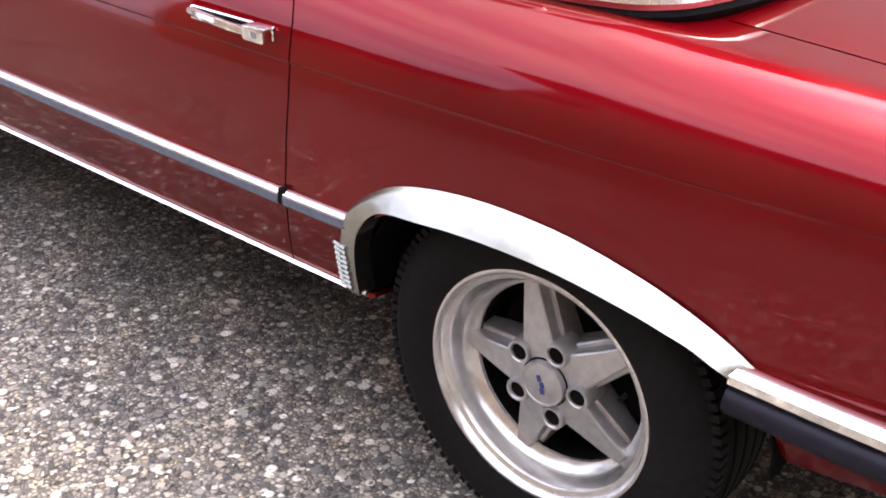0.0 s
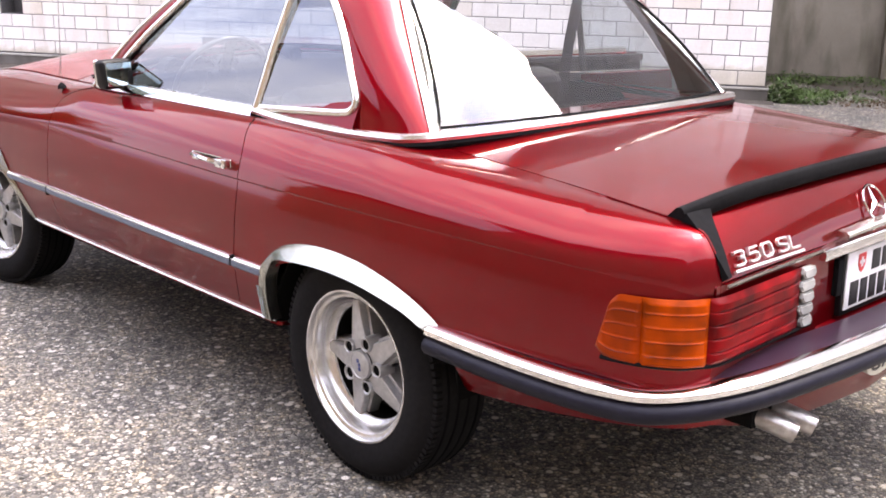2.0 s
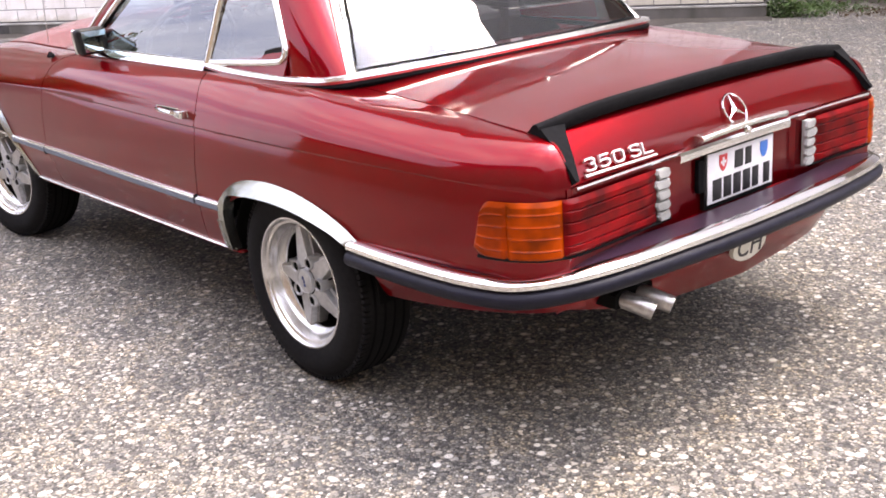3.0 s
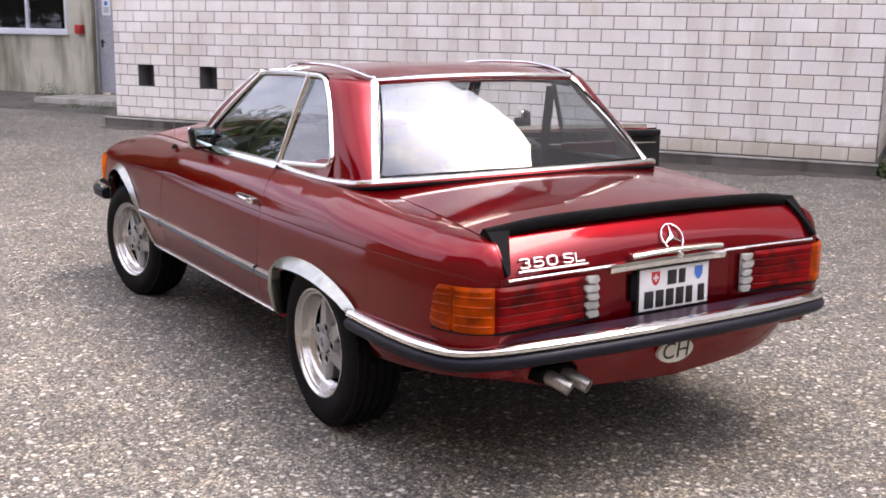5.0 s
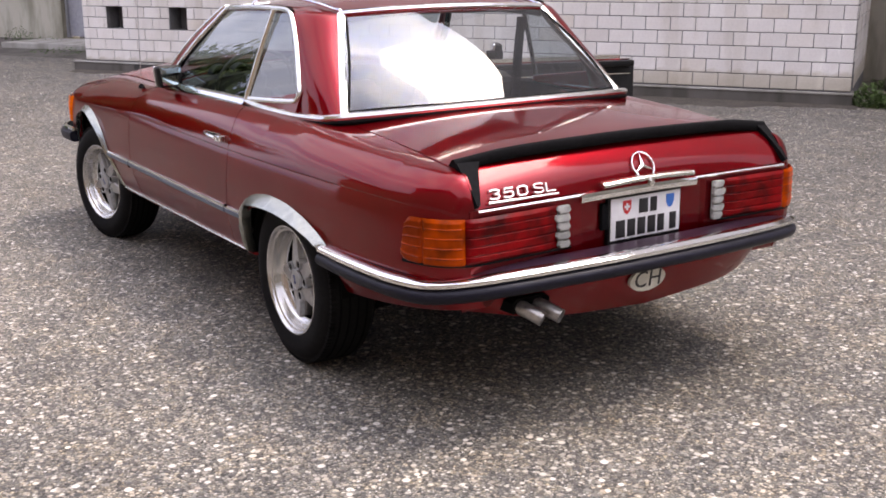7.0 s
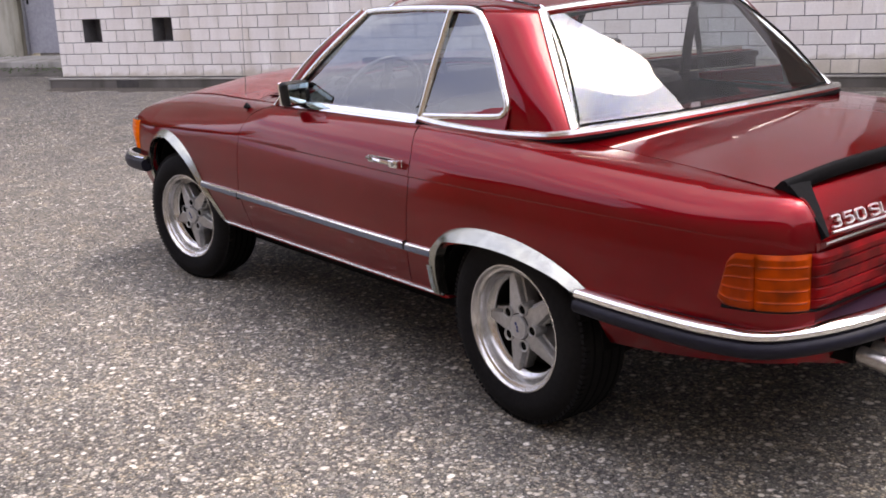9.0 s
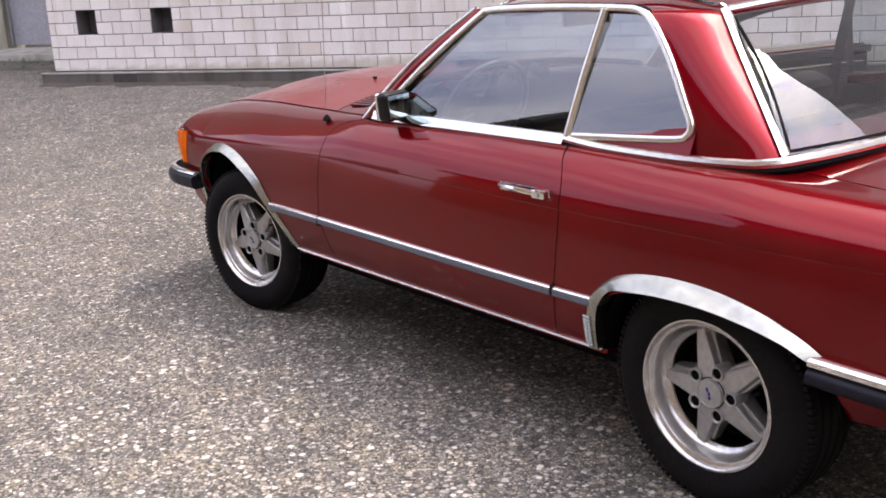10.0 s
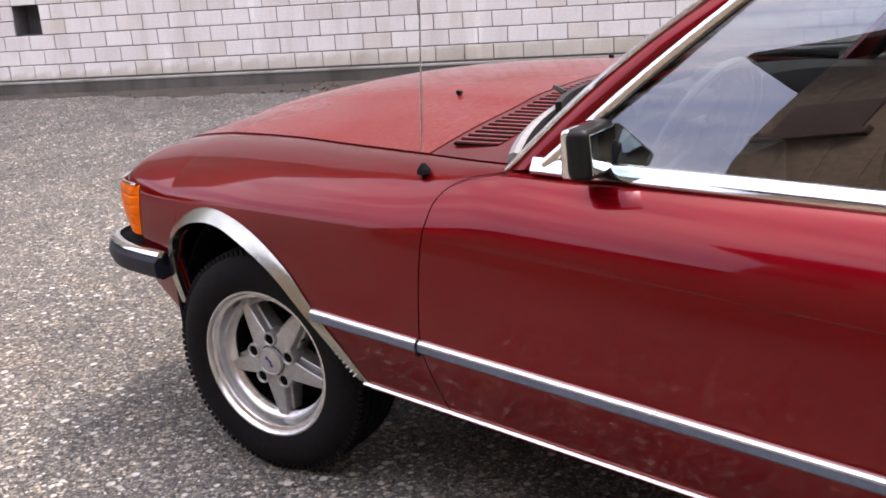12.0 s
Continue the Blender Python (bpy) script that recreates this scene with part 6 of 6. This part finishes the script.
def tree(at, high, spread, seed):
    rnd = random.Random(seed)
    t = thing("tree", "leafy green tree at the edge of the yard", "tree", group="trees across the yard")
    bm = bmesh.new()
    limbs = []
    for k in range(9):
        a, top = rnd.uniform(0, 6.28), rnd.uniform(0.55, 0.95) * high
        r = spread * rnd.uniform(0.3, 0.8)
        limbs.append(Vector((r * math.cos(a), r * math.sin(a), top)))
        base = Vector((0, 0, high * rnd.uniform(0.25, 0.45)))
        path = smooth_line([base, base.lerp(limbs[-1], 0.5) + Vector((0, 0, 0.3)), limbs[-1]], 4)
        for p, q, i in zip(path, path[1:], range(99)):
            w = 0.07 * high / 8 * (1 - i / len(path)) + 0.012
            sweep([p, q], circle(w, 5), up=(0.3, 0.2, 0.1), bm=bm)
    for i in range(6):
        w = high * 0.035 * (1 - i / 9)
        sweep([(0.05 * math.sin(i), 0.05 * math.cos(i), high * i / 10), (0.05 * math.sin(i + 1), 0.05 * math.cos(i + 1), high * (i + 1) / 10)], circle(w, 8), up=(1, 0, 0), bm=bm)
    part("trunk", bm, BARK, t)
    verts, faces = [], []
    centres = [c + Vector((rnd.gauss(0, 1), rnd.gauss(0, 1), rnd.gauss(0, 0.7))) * spread * 0.2 for c in limbs for _ in range(5)]
    for c in centres:
        for _ in range(420):
            p = c + Vector((rnd.gauss(0, 1), rnd.gauss(0, 1), rnd.gauss(0, 0.8))) * spread * 0.17
            u = Vector((rnd.gauss(0, 1), rnd.gauss(0, 1), rnd.gauss(0, 1))).normalized() * rnd.uniform(0.07, 0.13)
            v = u.cross(Vector((rnd.gauss(0, 1), rnd.gauss(0, 1), rnd.gauss(0, 1)))).normalized() * 0.05
            n = len(verts)
            verts += [p - u, p + v, p + u, p - v]
            faces.append((n, n + 1, n + 2, n + 3))
    me = bpy.data.meshes.new("crown")
    me.from_pydata(verts, [], faces)
    me.materials.append(TREE_LEAF)
    crown = new("crown", me)
    crown.parent = t
    t.location = at


tree((-19.5, -6.1, 0), 5.0, 2.3, 3)
tree((-25.5, -7.6, 0), 5.6, 2.8, 4)
tree((-27, -3.5, 0), 6.0, 2.8, 6)


# ---- weeds and litter at the foot of the walls ----
def weeds(name, spots, label, mat, seed, size=0.05, kind="stuff"):
    rnd = random.Random(seed)
    verts, faces = [], []
    for x, y, r, h, n in spots:
        for _ in range(n):
            a, d = rnd.uniform(0, 6.28), r * math.sqrt(rnd.random())
            p = Vector((x + d * math.cos(a), y + d * math.sin(a) * 0.6, h * rnd.random() * (1 - 0.6 * d / r)))
            u = Vector((rnd.gauss(0, 1), rnd.gauss(0, 1), rnd.gauss(0, 0.6))).normalized() * size * rnd.uniform(0.5, 1.2)
            v = u.cross(Vector((rnd.gauss(0, 0.4), rnd.gauss(0, 0.4), 1))).normalized() * size * 0.45
            k = len(verts)
            verts += [p - u, p + v * 0.9 - u * 0.2, p + u, p - v * 0.9 - u * 0.2]
            faces.append((k, k + 1, k + 2, k + 3))
    me = bpy.data.meshes.new(name)
    me.from_pydata([WALL_M @ v for v in verts], [], faces)
    me.materials.append(mat)
    ob = new(name, me)
    return tagged(ob, label, "weeds", kind=kind)


weeds("corner_weeds", [(11.62, -0.02, 0.2, 0.36, 800), (11.85, 0.0, 0.25, 0.2, 350), (12.3, 0.5, 0.45, 0.08, 200), (13.0, 1.2, 0.6, 0.08, 200), (12.0, 0.9, 0.4, 0.10, 500), (12.7, 2.4, 0.8, 0.12, 700), (11.9, 2.2, 0.4, 0.2, 400)], "green weeds growing at the wall corner", LEAF, 1, 0.03)
weeds("recess_weeds", [(-5.0, 3.7, 0.4, 0.5, 300), (-4.2, 3.6, 0.7, 0.25, 500), (-0.9, 2.3, 0.5, 0.25, 500), (-2.5, 2.4, 0.9, 0.14, 400), (-6.5, 3.8, 0.8, 0.2, 300)], "green weeds along the rendered wall and step", LEAF, 2, 0.03)
weeds("leaf_litter", [(5.2, -0.35, 0.7, 0.03, 120), (7.0, -0.3, 0.9, 0.02, 70), (12.8, 1.6, 1.2, 0.03, 220), (12.6, 0.2, 0.6, 0.05, 260), (3.0, -0.3, 0.8, 0.02, 30)], "brown dry leaves at the plinth foot", LEAF_DRY, 3, 0.03)


def soil(name, y_in, x0, x1, reach, label, seed):
    """A thin uneven band of dirt on the ground, in the wall's own frame from y_in outwards."""
    rnd = random.Random(seed)
    n = 160
    edge, w = [], 0.5
    for i in range(n + 1):
        w = min(1, max(0.3, w + rnd.uniform(-0.16, 0.16)))
        edge.append(w)

    def f(u, v):
        p = WALL_M @ Vector((lerp(x0, x1, u), y_in - reach * edge[int(round(u * n))] * v, 0))
        return (p.x, p.y, ground_z(p.x, p.y) + 0.016 * (1 - v) ** 2 + 0.0055 - 0.009 * v ** 6)
    ob = part(name, grid(f, n, 6), SOIL)
    return tagged(ob, label, "soil", kind="stuff")


soil("plinth_soil", -0.09, -0.1, 11.5, 0.62, "dark damp soil along the plinth foot", 21)
soil("recess_soil", 3.15, 11.5, 20.0, 2.6, "mossy dark soil in the wall recess", 22)
soil("door_soil", 2.62, -9.0, -0.1, 0.8, "dark soil before the concrete step", 23)

# ---- pebbles standing proud of the asphalt where the camera passes ----


def pebbles():
    rng = np.random.default_rng(7)
    zones = [(-3.6, 4.2, -3.5, -0.78, 46000), (1.0, 4.2, -0.78, 2.4, 18000)]
    c = np.concatenate([np.column_stack((rng.uniform(x0, x1, n), rng.uniform(y0, y1, n))) for x0, x1, y0, y1, n in zones])
    n, k = len(c), 6
    r = np.clip(rng.lognormal(math.log(0.0062), 0.38, n), 0.003, 0.015)
    turn, squash = rng.uniform(0, 2 * math.pi, n), rng.uniform(0.55, 1.0, n)
    ang = np.arange(k) * 2 * math.pi / k
    wob = rng.uniform(0.75, 1.15, (n, k))
    lx, ly = r[:, None] * wob * np.cos(ang), r[:, None] * wob * np.sin(ang) * squash[:, None]
    ct, st = np.cos(turn)[:, None], np.sin(turn)[:, None]
    v = np.zeros((n, k + 1, 3))
    v[:, :k, 0], v[:, :k, 1] = c[:, :1] + lx * ct - ly * st, c[:, 1:] + lx * st + ly * ct
    v[:, :k, 2] = -0.0005
    v[:, k, :2] = c + rng.normal(0, 0.0008, (n, 2))
    v[:, k, 2] = r * rng.uniform(0.15, 0.38, n)
    base = (np.arange(n) * (k + 1))[:, None, None]
    tri = np.array([[i, (i + 1) % k, k] for i in range(k)])[None]
    me = bpy.data.meshes.new("pebbles")
    me.from_pydata(v.reshape(-1, 3), [], (base + tri).reshape(-1, 3))
    me.polygons.foreach_set("use_smooth", [True] * len(me.polygons))
    me.materials.append(PEBBLE)
    return tagged(new("pebbles", me), "pale and grey pebbles embedded in worn asphalt", "pebbles", kind="stuff")


pebbles()

# the car's far rear corner is drawn in a little
def drawn_in(thing_):
    seen = set()
    for ob in thing_.children_recursive:
        if ob.type != "MESH" or ob.data.name in seen or ob.parent.name.startswith("wheel"):
            continue
        seen.add(ob.data.name)
        co = np.empty(len(ob.data.vertices) * 3)
        ob.data.vertices.foreach_get("co", co)
        co = co.reshape(-1, 3)
        a = np.clip((co[:, 1] - 0.30) / 0.45, 0, 1)
        b = np.clip((co[:, 0] - 0.15) / 0.55, 0, 1)
        co[:, 1] -= 0.042 * a * a * (3 - 2 * a) * b * b * (3 - 2 * b)
        ob.data.vertices.foreach_set("co", co.ravel())
        ob.data.update()


drawn_in(car)

# ---- blocks of the walls ----


def block_mesh(w, h, name="block"):
    """A wall block: worn front edges, its face at y = 0."""
    e, d = 0.005, 0.03
    v = [(e, 0, e), (w - e, 0, e), (w - e, 0, h - e), (e, 0, h - e), (0, e, 0), (w, e, 0), (w, e, h), (0, e, h), (0, d, 0), (w, d, 0), (w, d, h), (0, d, h)]
    f = [(0, 1, 2, 3)] + [(a + i, a + (i + 1) % 4, b + (i + 1) % 4, b + i) for a, b in ((4, 0), (8, 4)) for i in range(4)]
    return v, f


def rows(x0, x1, k, holes=(), from_right=True):
    """Spans of the blocks of course k between x0 and x1."""
    off = STEP / 2 if k % 2 else 0.0
    cuts = [x1]
    x = x1 - (STEP - off)
    while x > x0 + 0.02:
        cuts.append(x)
        x -= STEP
    cuts.append(x0)
    spans = list(zip(cuts[1:], cuts[:-1]))
    for a, b in holes:
        spans = [q for p in spans for q in ((p[0], min(p[1], a)), (max(p[0], b), p[1])) if q[1] - q[0] > 0.03]
    return spans


GAP = 0.010
meshes = {}
rnd = random.Random(11)
rest_v, rest_f = [], []


def lay(m, x0, x1, k0, k1, z0, holes=()):
    """Adds blocks to the joined rest, m placing the wall's frame."""
    for k in range(k0, k1):
        for a, b in rows(x0, x1, k, holes if HZ0 - 0.02 < z0 + k * ROW < HZ1 - 0.05 else ()):
            v, f = block_mesh(b - a - GAP, ROW - GAP)
            j = m @ Matrix.Translation((a + GAP / 2, rnd.uniform(-0.0015, 0.0015), z0 + k * ROW + GAP / 2))
            n = len(rest_v)
            rest_v.extend(j @ Vector(p) for p in v)
            rest_f.extend(tuple(i + n for i in q) for q in f)


for k in range(8):
    for a, b in rows(0, WALL_LONG, k, HOLES if k in (3, 4) else ()):
        w = round(b - a - GAP, 3)
        if w not in meshes:
            v, f = block_mesh(w, ROW - GAP)
            meshes[w] = bpy.data.meshes.new("block")
            meshes[w].from_pydata(v, [], f)
            meshes[w].materials.append(BLOCK)
        ob = new("block", meshes[w])
        ob.parent = wall_main
        ob.location = (a + GAP / 2, rnd.uniform(-0.0015, 0.0015), FOOT + k * ROW + GAP / 2)
I4 = Matrix.Identity(4)
lay(I4, 0, WALL_LONG, 8, 65, FOOT)
side_m = Matrix.Translation((WALL_LONG, 0, 0)) @ Matrix.Rotation(radians(90), 4, "Z")
lay(side_m, 0.02, 3.2, 0, 65, FOOT)
lay(Matrix.Translation((0, 3.2, 0)), WALL_LONG + 0.02, 13.05, 0, 58, 1.26)
lay(Matrix.Translation((0, 3.2, 0)), 13.37, 24, 0, 58, 1.26)
me = bpy.data.meshes.new("upper_blocks")
me.from_pydata(rest_v, [], rest_f)
me.materials.append(BLOCK)
ob = new("upper_blocks", me)
ob.parent = wall_main
tagged(ob, kind="stuff")
